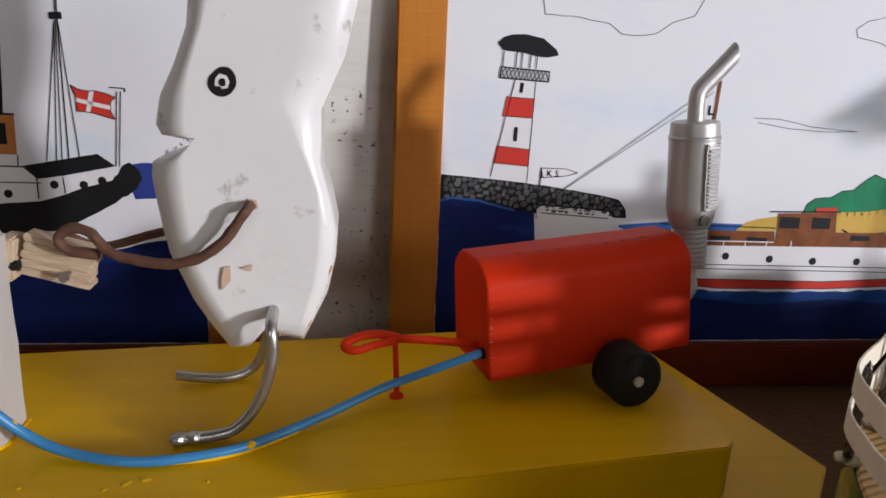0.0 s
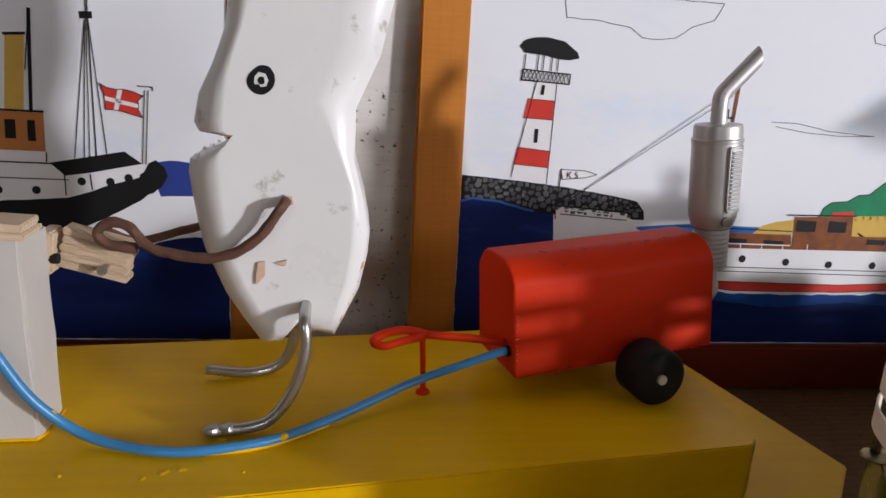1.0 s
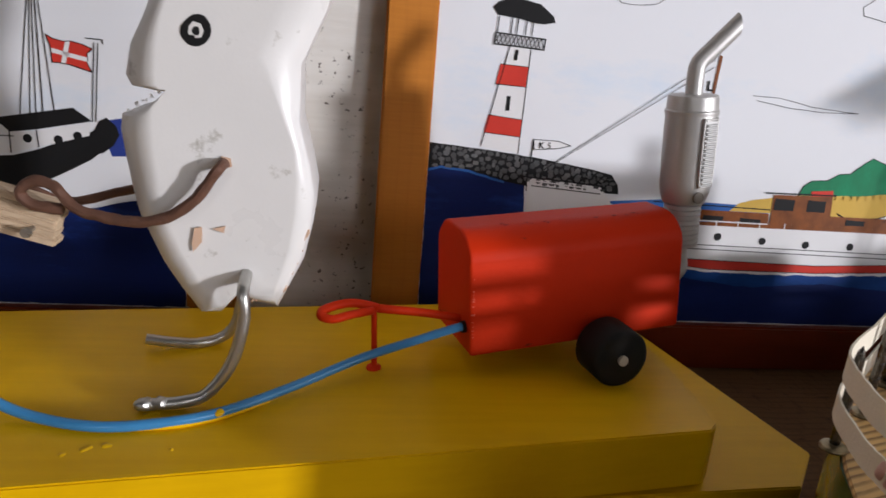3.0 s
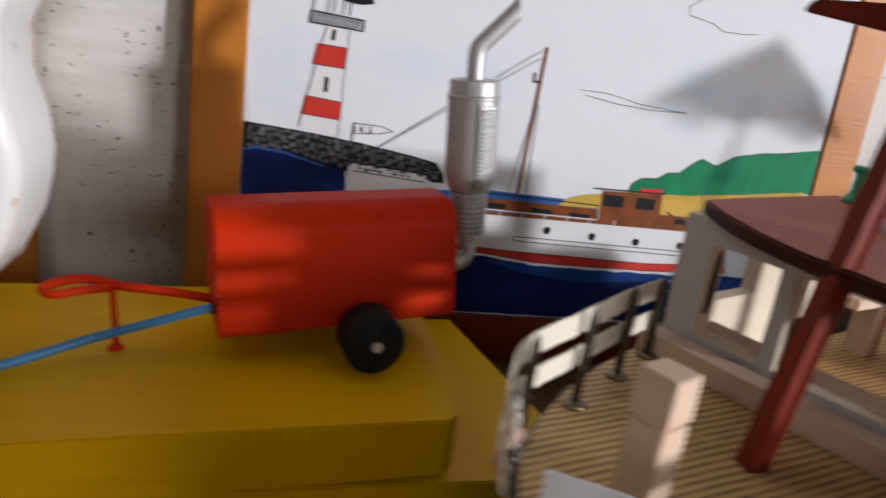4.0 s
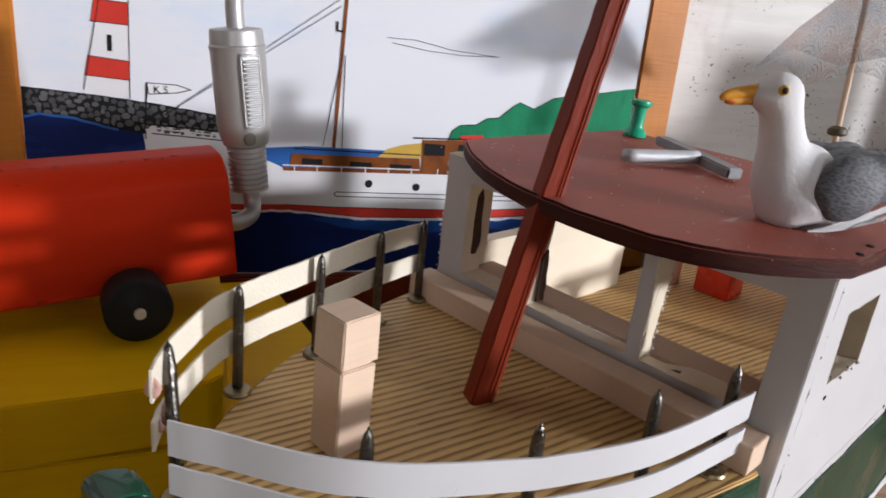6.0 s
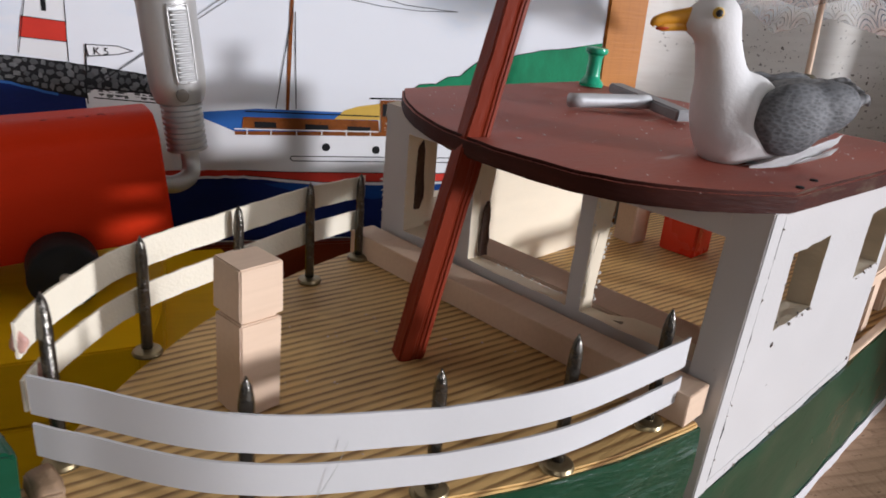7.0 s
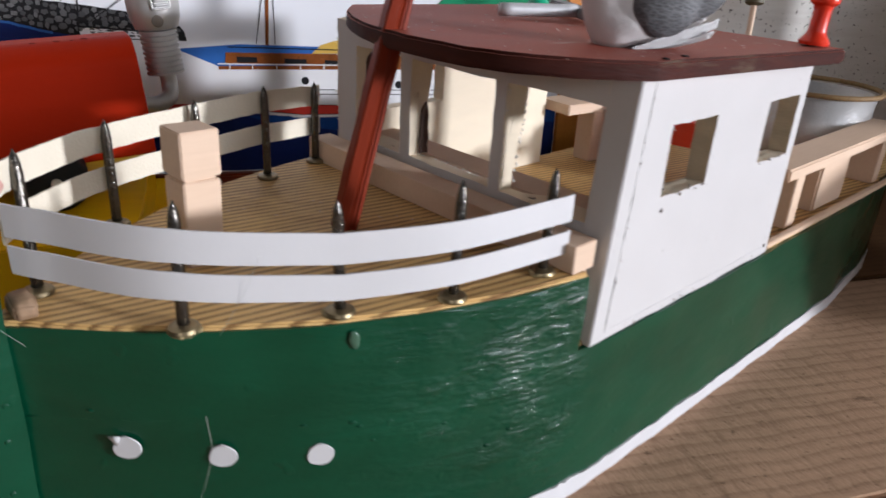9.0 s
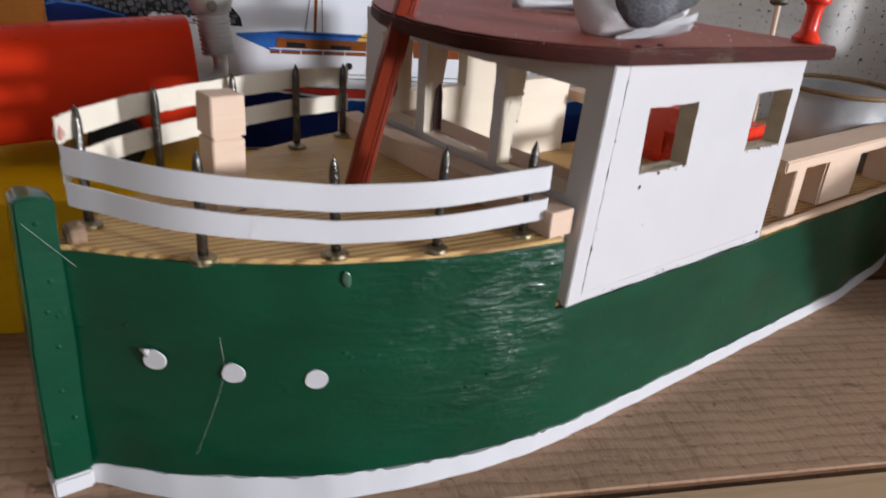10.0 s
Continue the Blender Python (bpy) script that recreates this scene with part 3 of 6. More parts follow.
pen_lines((stroke([(0.1075, 0.1567), (0.0982, 0.1106)], 0.00032, 0.0014), stroke([(0.1175, 0.1558), (0.1165, 0.1077)], 0.00032, 0.0014), *[stroke([a, b], 0.00035, 0.0014) for a, b in (((0.1039, 0.1484), (0.1172, 0.1479)), ((0.1023, 0.1393), (0.1168, 0.1388)), ((0.1004, 0.125), (0.1171, 0.1236)), ((0.099, 0.1167), (0.1165, 0.1155)))]), INK, harbour)
drawn("tower_window", joined(stroke([(0.1109, 0.1547), (0.1106, 0.151)], 0.0016, 0.0015), stroke([(0.1093, 0.1337), (0.1092, 0.128)], 0.0018, 0.0015)), INK, harbour)
drawn("gallery", joined(stroke([(0.1003, 0.1621), (0.1238, 0.1608), (0.1236, 0.1561), (0.0998, 0.1571)], 0.0006, 0.0014, True), *[stroke([(0.1003 + k * 0.00196, 0.1620 - k * 0.00011), (0.0998 + (k + s) * 0.00198, 0.1571 - (k + s) * 0.00008)], 0.00038, 0.0014) for k in range(12) for s in (-1, 1) if 0 <= k + s <= 12]), INK, harbour)
drawn("lantern_post", joined(*[stroke([(x, 0.1690), (x - 0.0003, 0.1622)], 0.0005, 0.0014) for x in (0.1012, 0.1075, 0.1102, 0.1143, 0.1174)]), INK, harbour)
drawn("lighthouse_roof", flat([(0.0982, 0.173), (0.1008, 0.1757), (0.105, 0.177), (0.111, 0.1774), (0.1198, 0.1759), (0.1265, 0.1711), (0.1276, 0.1685), (0.1225, 0.1673), (0.1171, 0.1676), (0.1116, 0.1688), (0.1006, 0.1698)], 0.0014), INK, harbour)
# harbour: clouds
CLOUDS = ([(0.1180, 0.199), (0.1185, 0.193), (0.1198, 0.1868), (0.1321, 0.1867), (0.1517, 0.1842), (0.1578, 0.1799), (0.1680, 0.1797), (0.1747, 0.1807), (0.1826, 0.1863), (0.1936, 0.19), (0.1975, 0.198)],
          [(0.3036, 0.1962), (0.2850, 0.1925), (0.2791, 0.1882), (0.2804, 0.1844), (0.2944, 0.182), (0.2994, 0.1793), (0.3150, 0.1800), (0.3296, 0.1809)],
          [(0.2311, 0.143), (0.245, 0.1429), (0.2631, 0.1396), (0.2893, 0.1381), (0.2695, 0.1374), (0.253, 0.1382), (0.2337, 0.1408)])
for k, c in enumerate(CLOUDS):
    drawn("cloud_line", stroke(wavy(c, 0.0007, 20 + k)[:-8] if k < 2 else wavy(c, 0.0004, 20 + k), 0.00030, 0.0004), INK, harbour)
# harbour: the white motor ship
drawn("ship_hull", flat(wavy([(0.1222, 0.0966), (0.160, 0.0935), (0.1662, 0.0858), (0.1835, 0.0785), (0.2809, 0.0775), (0.326, 0.0790), (0.3322, 0.056), (0.285, 0.0555), (0.225, 0.0545), (0.1845, 0.0600), (0.1262, 0.0560)], 0.0003, 6), 0.0006), WHITE_INK, harbour, "white ship hull with red waterline")
drawn("waterline", flat(wavy([(0.150, 0.0600), (0.1845, 0.0600), (0.2086, 0.0590), (0.2841, 0.0578), (0.330, 0.0600), (0.332, 0.0555), (0.2848, 0.0535), (0.2243, 0.0535), (0.188, 0.0572), (0.150, 0.0565)], 0.0003, 7), 0.0010), RED_INK, harbour)
drawn("bow_wave", flat(wavy([(0.196, 0.0535), (0.2245, 0.0528), (0.285, 0.0530), (0.371, 0.0545), (0.371, 0.0470), (0.33, 0.0450), (0.29, 0.0480), (0.25, 0.0445), (0.215, 0.0480)], 0.0012, 17), 0.0004), BRIGHT_BLUE, harbour)
pen_lines((stroke([(0.1845, 0.0600), (0.2086, 0.0590), (0.2841, 0.0578), (0.330, 0.0600)], 0.0004, 0.0013), stroke([(0.188, 0.0574), (0.2243, 0.0537), (0.2848, 0.0537), (0.331, 0.0557)], 0.0004, 0.0013)), INK, harbour)
drawn("wave_foam", stroke(wavy([(0.13, 0.0565), (0.187, 0.0568), (0.2243, 0.0527), (0.285, 0.0528), (0.332, 0.0545)], 0.0008, 8)[:-50], 0.0012, 0.0012), WHITE_INK, harbour)
drawn("deck_cabin", flat([(0.1874, 0.0854), (0.2519, 0.0848), (0.2528, 0.0786), (0.1868, 0.0796)], 0.0010), BROWN_INK, harbour)
drawn("deck_cabin", flat([(0.286, 0.0850), (0.322, 0.0850), (0.324, 0.0790), (0.286, 0.0786)], 0.0010), BROWN_INK, harbour)
drawn("wheelhouse", flat([(0.2526, 0.0947), (0.2856, 0.0955), (0.2872, 0.079), (0.2534, 0.0789)], 0.0011), BROWN_INK, harbour)
drawn("bulwark_rail", flat([(0.1834, 0.0787), (0.326, 0.0795), (0.326, 0.0770), (0.1836, 0.077)], 0.0012), BROWN_INK, harbour)
for x, z, w, h in ((0.1925, 0.0834, 0.0100, 0.0030), (0.2160, 0.0825, 0.0112, 0.0030), (0.2365, 0.0818, 0.0115, 0.0028), (0.2538, 0.0930, 0.0112, 0.0062), (0.2722, 0.0930, 0.0104, 0.0062), (0.296, 0.0836, 0.011, 0.003)):
    drawn("ship_window", flat([(x, z), (x + w, z - 0.0004), (x + w, z - h), (x, z - h)], 0.0015), INK, harbour)
drawn("red_liferaft", flat([(0.2729, 0.0976), (0.2851, 0.0985), (0.2857, 0.0955), (0.2734, 0.0950)], 0.0013), RED_INK, harbour)
for x, z in ((0.2262, 0.0713), (0.2512, 0.0700), (0.2762, 0.0690), (0.302, 0.0690)):
    drawn("porthole", disc(x, z, 0.0020, 0.0011), INK, harbour)
pen_lines((stroke([(0.248, 0.0955), (0.2871, 0.0960)], 0.0008, 0.0016), stroke([(0.2096, 0.0668), (0.328, 0.0657)], 0.00045, 0.0011), stroke([(0.2104, 0.0645), (0.328, 0.0632)], 0.00045, 0.0011), stroke([(0.2096, 0.0668), (0.2088, 0.0655), (0.2104, 0.0645)], 0.00045, 0.0011), stroke([(0.1885, 0.0880), (0.2520, 0.0868)], 0.0006, 0.0012), stroke([(0.1222, 0.0966), (0.1610, 0.0942)], 0.0007, 0.0011), stroke([(0.1222, 0.0966), (0.1225, 0.0900)], 0.0005, 0.0011), stroke([(0.1250, 0.0925), (0.1600, 0.0902)], 0.0005, 0.0011), stroke([(0.326, 0.0790), (0.3322, 0.056)], 0.0005, 0.0011)), INK, harbour)
drawn("deck_rail", joined(stroke([(0.1834, 0.0798), (0.252, 0.0792)], 0.0006, 0.0016), stroke([(0.1250, 0.0950), (0.1570, 0.0925)], 0.0006, 0.0012), *[stroke([(x, 0.0798), (x, 0.0772)], 0.0005, 0.0016) for x in (0.189, 0.2, 0.212, 0.224, 0.236, 0.248, 0.262)]), WHITE_INK, harbour)
drawn("ship_mast", stroke([(0.2109, 0.1599), (0.2077, 0.0894)], 0.0016, 0.0010), BROWN_INK, harbour)
pen_lines((stroke([(0.2104, 0.1359), (0.2024, 0.0899)], 0.0004, 0.0011), stroke([(0.2113, 0.1333), (0.2117, 0.0897)], 0.0004, 0.0011), stroke([(0.2085, 0.1585), (0.1290, 0.1000)], 0.00026, 0.0016), stroke([(0.2085, 0.1550), (0.1270, 0.0985)], 0.00026, 0.0016), stroke([(0.2070, 0.1480), (0.2070, 0.1440), (0.2095, 0.1440)], 0.0009, 0.0013)), INK, harbour)
drawn("pennant", flat([(0.1234, 0.1149), (0.136, 0.1147), (0.142, 0.1129), (0.136, 0.1112), (0.1244, 0.1100)], 0.0009), WHITE_INK, harbour)
drawn("pennant_outline", joined(stroke([(0.1234, 0.1149), (0.136, 0.1147), (0.142, 0.1129), (0.136, 0.1112), (0.1244, 0.1100)], 0.0004, 0.0012, True), stroke([(0.1236, 0.1150), (0.1225, 0.0966)], 0.0006, 0.0012)), INK, harbour)


def letters(text, place, size, mat, parent, m):
    """Flat letters in the built-in font, as a mesh."""
    cu = bpy.data.curves.new("tmp", "FONT")
    cu.body, cu.size, cu.extrude = text, size, 0.00005
    ob = bpy.data.objects.new("tmp", cu)
    me = bpy.data.meshes.new_from_object(ob)
    bpy.data.objects.remove(ob)
    me.materials.append(mat)
    out = new("lettering", me)
    out.parent = parent
    out.matrix_local = m @ pose(*place, 90)
    return out


letters("K 5", (0.1262, -0.0006, 0.1108), 0.0044, INK, harbour, pose(0, 0, 0))

# steamship drawing
sp = steamer
drawn("sea_patch", flat(wavy([(-0.334, 0.068), (-0.18, 0.070), (-0.111, 0.069), (-0.0832, 0.0691), (-0.065, 0.0742), (-0.0533, 0.0759), (-0.0378, 0.0749), (-0.0378, 0.0245), (-0.334, 0.0245)], 0.0006, 11), 0.0001), NAVY, sp)
drawn("blue_wave", flat(wavy([(-0.0725, 0.1107), (-0.0637, 0.1121), (-0.0378, 0.1100), (-0.0378, 0.0965), (-0.0681, 0.0950)], 0.0004, 12), 0.0001), plain("royal_blue_felt_pen", (0.012, 0.035, 0.24), 0.6, relief=0), sp)
drawn("steamer_hull", flat(wavy([(-0.20, 0.094), (-0.1388, 0.0909), (-0.1094, 0.0932), (-0.0981, 0.0967), (-0.0765, 0.1054), (-0.0690, 0.1105), (-0.0665, 0.1060), (-0.0690, 0.100), (-0.077, 0.0929), (-0.0925, 0.0844), (-0.1028, 0.0795), (-0.14, 0.0769), (-0.20, 0.075)], 0.0003, 13), 0.0003), INK, sp, "black inked ship hull")
drawn("superstructure", flat([(-0.20, 0.109), (-0.1373, 0.1090), (-0.1101, 0.1088), (-0.1099, 0.0945), (-0.1388, 0.0914), (-0.20, 0.0940)], 0.0005), WHITE_INK, sp)
drawn("stern_side", flat([(-0.1098, 0.1034), (-0.0989, 0.1045), (-0.0763, 0.1098), (-0.0773, 0.1037), (-0.0981, 0.0975), (-0.1099, 0.0945)], 0.0005), WHITE_INK, sp)
drawn("stern_deck", flat([(-0.1162, 0.1091), (-0.0835, 0.1155), (-0.0758, 0.1101), (-0.0989, 0.1051), (-0.1098, 0.1034)], 0.0007), INK, sp)
drawn("stern_shade", flat(wavy([(-0.0755, 0.1056), (-0.0730, 0.1104), (-0.0698, 0.1121), (-0.0659, 0.1087), (-0.0646, 0.1047), (-0.0672, 0.1000), (-0.0716, 0.0964), (-0.0759, 0.0954)], 0.0004, 15), 0.0006), INK, sp)
drawn("funnel", flat([(-0.1309, 0.1645), (-0.123, 0.165), (-0.1255, 0.1322), (-0.1336, 0.1318)], 0.0005), YELLOW_INK, sp, "ochre yellow funnel")
drawn("bridge", flat([(-0.165, 0.1320), (-0.1173, 0.1313), (-0.1175, 0.1141), (-0.165, 0.1146)], 0.0008), plain("orange_felt_pen", (0.48, 0.17, 0.03), 0.6, relief=0), sp)
drawn("bridge_base", flat([(-0.165, 0.1141), (-0.1171, 0.1137), (-0.1174, 0.1095), (-0.165, 0.1090)], 0.0008), WHITE_INK, sp)
drawn("bridge_window", joined(flat([(-0.1339, 0.128), (-0.1293, 0.128), (-0.1295, 0.1195), (-0.1341, 0.1195)], 0.0011), flat([(-0.1244, 0.128), (-0.1211, 0.128), (-0.1211, 0.1186), (-0.1246, 0.1186)], 0.0011), flat([(-0.145, 0.128), (-0.139, 0.128), (-0.139, 0.1195), (-0.145, 0.1195)], 0.0011)), INK, sp)
for x, z in ((-0.1227, 0.0964), (-0.1028, 0.1010), (-0.0902, 0.1012), (-0.0821, 0.1033), (-0.139, 0.096)):
    drawn("porthole", disc(x, z, 0.0019, 0.0010), INK, sp)
pen_lines((stroke([(-0.0968, 0.1980), (-0.0968, 0.1741), (-0.0986, 0.1092)], 0.0004, 0.0012), stroke([(-0.0955, 0.1980), (-0.0961, 0.1742), (-0.0956, 0.1106)], 0.0005, 0.0012), stroke([(-0.0974, 0.1725), (-0.1051, 0.1116)], 0.0004, 0.0012), stroke([(-0.0974, 0.1725), (-0.1009, 0.1122)], 0.0004, 0.0012), stroke([(-0.0959, 0.1725), (-0.091, 0.1139)], 0.0004, 0.0012), stroke([(-0.0985, 0.1745), (-0.0950, 0.1747)], 0.003, 0.0012), stroke([(-0.1173, 0.1319), (-0.165, 0.1325)], 0.0009, 0.0013), stroke([(-0.1203, 0.1757), (-0.1224, 0.1323)], 0.0016, 0.0009), stroke([(-0.1203, 0.1757), (-0.1236, 0.1500)], 0.0005, 0.0009), stroke([(-0.1100, 0.1088), (-0.20, 0.1092)], 0.0006, 0.0013), stroke([(-0.1085, 0.1016), (-0.20, 0.1018)], 0.0005, 0.0013), stroke([(-0.1171, 0.1137), (-0.1174, 0.1095)], 0.0006, 0.0013), stroke([(-0.1101, 0.1088), (-0.1099, 0.0945)], 0.0006, 0.0013), stroke([(-0.0989, 0.1045), (-0.0983, 0.0975)], 0.0005, 0.0013), stroke([(-0.1313, 0.1648), (-0.1226, 0.1654)], 0.0012, 0.0013)), INK, sp)
FLAG = [(-0.0927, 0.1456), (-0.0899, 0.1440), (-0.0857, 0.1432), (-0.0828, 0.1435), (-0.0784, 0.1426), (-0.0742, 0.1409), (-0.0764, 0.1388), (-0.0762, 0.1361), (-0.0766, 0.1350), (-0.0747, 0.1312), (-0.0784, 0.1322), (-0.0833, 0.1336), (-0.0876, 0.1342), (-0.0906, 0.1342), (-0.0908, 0.1378), (-0.0910, 0.1411)]
drawn("flag", flat(FLAG, 0.0008), RED_INK, sp, "red flag with a white cross")
drawn("flag_cross", joined(stroke([(-0.0907, 0.1392), (-0.0842, 0.1378), (-0.0766, 0.1363)], 0.0018, 0.0011), stroke([(-0.0841, 0.1429), (-0.0861, 0.1340)], 0.0019, 0.0011)), WHITE_INK, sp)
drawn("flag_staff", joined(stroke([(-0.0734, 0.1434), (-0.0756, 0.1101)], 0.0004, 0.0012), stroke([(-0.0718, 0.1434), (-0.0741, 0.1101)], 0.0004, 0.0012), stroke([(-0.0765, 0.1452), (-0.0700, 0.1450), (-0.0698, 0.1435)], 0.0005, 0.0012), stroke(FLAG, 0.0004, 0.0012, True)), INK, sp)


# ---- the red trailer with its exhaust stack ----
trailer = thing("compressor_trailer", pose(0.0787, 0.2997, 0.0582, 0, -4.2, 12.3), "small red-painted wooden compressor trailer on two black wheels", "trailer")
AXLE_WOOD = plain("axle_wood", (0.55, 0.48, 0.38), 0.6, relief=0.0002)
TL, TW, TH = 0.0828, 0.034, 0.0365


def trailer_body():
    """A block with sloping sides towards the roof, turned so that x is its length."""
    corners = [(0.0, 0.0, 0.0012), (TW, 0.0, 0.0012), (TW + 0.0005, TH - 0.002, 0.0022), (TW - 0.006, TH + 0.0045, 0.0030), (0.0105, TH + 0.0050, 0.0040), (0.0030, TH - 0.0005, 0.0040)]
    side = []
    for i, (y, z, r) in enumerate(corners):
        p, back, ahead = Vector((y, z)), Vector(corners[i - 1][:2]), Vector(corners[(i + 1) % 6][:2])
        a, b = p + (back - p).normalized() * r, p + (ahead - p).normalized() * r
        side += [a * (1 - k) ** 2 + p * 2 * k * (1 - k) + b * k ** 2 for k in (0, 0.25, 0.5, 0.75, 1)]
    bm, rings = bmesh.new(), []
    for x, shrink in ((0.0, 0.0009), (0.0003, 0.0004), (0.0010, 0.0), *[(TL * k / 8, 0.0) for k in range(1, 8)], (TL - 0.0010, 0.0), (TL - 0.0003, 0.0004), (TL, 0.0009)):
        middle = Vector((TW / 2, TH / 2))
        rings.append([bm.verts.new((x, *(q - (q - middle).normalized() * shrink))) for q in side])
    for one, two in zip(rings, rings[1:]):
        for k in range(len(side)):
            bm.faces.new((one[k], one[(k + 1) % len(side)], two[(k + 1) % len(side)], two[k]))
    bm.faces.new(rings[0])
    bm.faces.new(rings[-1])
    for v in bm.verts:
        v.co.y += 0.0003 * noise.noise(v.co * 60)
    return bm


part("body", trailer_body(), RED_TRAILER, trailer)


def paint_chips(count, spread, seed):
    """Small flat scabs scattered round a line: spread gives each one's middle."""
    rng = random.Random(seed)
    bits = []
    for _ in range(count):
        r = 0.00014 + 0.00034 * rng.random() ** 2
        bits.append(ball(spread(rng), (r * (1.2 + rng.random() * 1.6), r, r * 0.55), (0, 0, 0), 8, 5))
    return joined(*bits)


CHIP_DARK = plain("chipped_red", (0.36, 0.020, 0.008), 0.7, var=0.4, scale=300, relief=0)
CHIP_PALE = plain("chipped_wood", (0.68, 0.15, 0.09), 0.7, var=0.3, scale=300, relief=0)
part("worn_edge", paint_chips(26, lambda g: (0.010 + 0.066 * g.random(), 0.0104 + abs(g.gauss(0, 0.0030)), TH + 0.00495), 4), CHIP_DARK, trailer, "dark scuffed paint along the top edge")
part("worn_corner", paint_chips(16, lambda g: (0.0006 + 0.0003 * g.random(), 0.0006, 0.006 + 0.024 * g.random()), 9), CHIP_PALE, trailer, "pale scuffs down the front corner")
WHEEL = [(0.0084, 0), (0.0098, 0.0003), (0.0104, 0.0012), (0.0104, 0.0128), (0.0098, 0.0137), (0.0084, 0.0140)]
for y, out in ((-0.0170, -1), (TW + 0.0015, 1)):
    wheel = part("wheel", moved(lathe(WHEEL, 36), pose(0.0479, y + 0.0140, -0.0002, 90)), BLACK_RUBBER, trailer, "black-painted wooden wheel", True)
    part("axle_end", moved(lathe([(0.0017, -0.0012), (0.0018, 0.0011), (0.0014, 0.0014)], 16), pose(0.0479, y if out < 0 else y + 0.0140, -0.0002, 90)), AXLE_WOOD, wheel)
part("drawbar", tube([(0.001, 0.011, 0.0095), (-0.012, 0.0115, 0.0130), (-0.029, 0.0115, 0.0170)], 0.0015, 10), RED_TRAILER, trailer, "", True)
part("tow_loop", tube([(-0.029, 0.0115, 0.0172), (-0.036, 0.0108, 0.0200), (-0.042, 0.0100, 0.0206), (-0.0470, 0.0085, 0.0200), (-0.0482, 0.0060, 0.0192), (-0.0450, 0.0040, 0.0186), (-0.039, 0.0060, 0.0184), (-0.031, 0.0098, 0.0172)], [0.0016, 0.0015, 0.0015, 0.0016, 0.0015, 0.0014, 0.0014, 0.0014], 10), RED_TRAILER, trailer, "", True)
part("prop_stand", joined(tube([(-0.0300, 0.0115, 0.0170), (-0.0304, 0.0113, -0.0040)], 0.0010, 10, 1), moved(lathe([(0.0026, 0), (0.0024, 0.0007), (0.0012, 0.0014)], 14), pose(-0.0306, 0.0113, -0.0046))), RED_TRAILER, trailer)

stack = thing("exhaust_stack", pose(0.1650, 0.3375, 0), "silver plastic toy truck exhaust stack with ribbed bellows", "exhaust pipe")
part("elbow", tube([(-0.0110, -0.010, 0.0805), (-0.0050, -0.007, 0.0795), (-0.0004, -0.003, 0.0815), (0.0, 0.0, 0.0860), (-0.0008, 0.0, 0.0915)], 0.0031, 16), SILVER, stack, "", True)
ribs = [(0.0060, 0.0)]
for k in range(9):
    ribs += [(0.0074, 0.0003 + k * 0.0019), (0.0074, 0.0012 + k * 0.0019), (0.0065, 0.0015 + k * 0.0019), (0.0065, 0.0020 + k * 0.0019)]
AXIS = pose(-0.0008, 0, 0.0900, 0, -5.3, 0) @ Matrix.Diagonal((0.93, 0.93, 1, 1))  # the stack leans a little
part("bellows", moved(lathe(ribs, 36), AXIS), SILVER, stack, "ribbed silver bellows")
part("canister", moved(lathe([(0.0060, 0.0168), (0.0084, 0.0172), (0.0097, 0.0212), (0.0101, 0.0250), (0.0101, 0.0500), (0.0104, 0.0505), (0.0104, 0.0516), (0.0099, 0.0521), (0.0097, 0.0562), (0.0093, 0.0570), (0.0060, 0.0574)], 48), AXIS), SILVER, stack)
pipe = tube([(0, 0, 0.0570), (0.0001, 0, 0.0640), (0.0010, 0, 0.0682), (0.0058, 0, 0.0728), (0.0188, 0, 0.0846)], 0.0033, 20)
cut = bmesh.ops.bisect_plane(pipe, geom=list(pipe.verts) + list(pipe.edges) + list(pipe.faces), plane_co=(0.0152, 0, 0.0812), plane_no=(1, 0, 0.12), clear_outer=True)["geom_cut"]
bmesh.ops.holes_fill(pipe, edges=[e for e in cut if isinstance(e, bmesh.types.BMEdge)])
part("top_pipe", moved(pipe, AXIS), SILVER, stack, "silver pipe cut off at a slant")
part("round_boss", moved(lathe([(0.0022, 0), (0.0022, 0.0022), (0.0016, 0.0026)], 16), AXIS @ pose(0.0012, -0.0080, 0.0205, 90, 0, 8)), plain("dark_plug", (0.22, 0.19, 0.16), 0.5, 0.3, var=0.3, scale=300), stack, "dark round plug")
slot = part("louvre_panel", box(-0.0036, 0.0036, -0.0105, -0.0080, 0.0245, 0.0490, 0.0006), DULL_SILVER, stack)
slot.matrix_local = AXIS @ pose(0, 0, 0, 0, 0, 22)
for k in range(15):
    fin = part("louvre", tube([(-0.0027, -0.0104, 0.0260 + k * 0.0015), (0, -0.0106, 0.0260 + k * 0.0015), (0.0027, -0.0104, 0.0260 + k * 0.0015)], 0.00060, 10, 3), DULL_SILVER, slot, "", True)
part("louvre_frame", tube([(0, -0.0106, 0.0246), (0.0026, -0.0104, 0.0247), (0.0035, -0.0101, 0.0256), (0.0036, -0.0101, 0.0367), (0.0035, -0.0101, 0.0482), (0.0026, -0.0104, 0.0490), (0, -0.0106, 0.0491), (-0.0026, -0.0104, 0.0490), (-0.0035, -0.0101, 0.0482), (-0.0036, -0.0101, 0.0367), (-0.0035, -0.0101, 0.0256), (-0.0026, -0.0104, 0.0247), (0, -0.0106, 0.0246)], 0.00042, 10, 4), SILVER, slot, "raised silver rim", True)

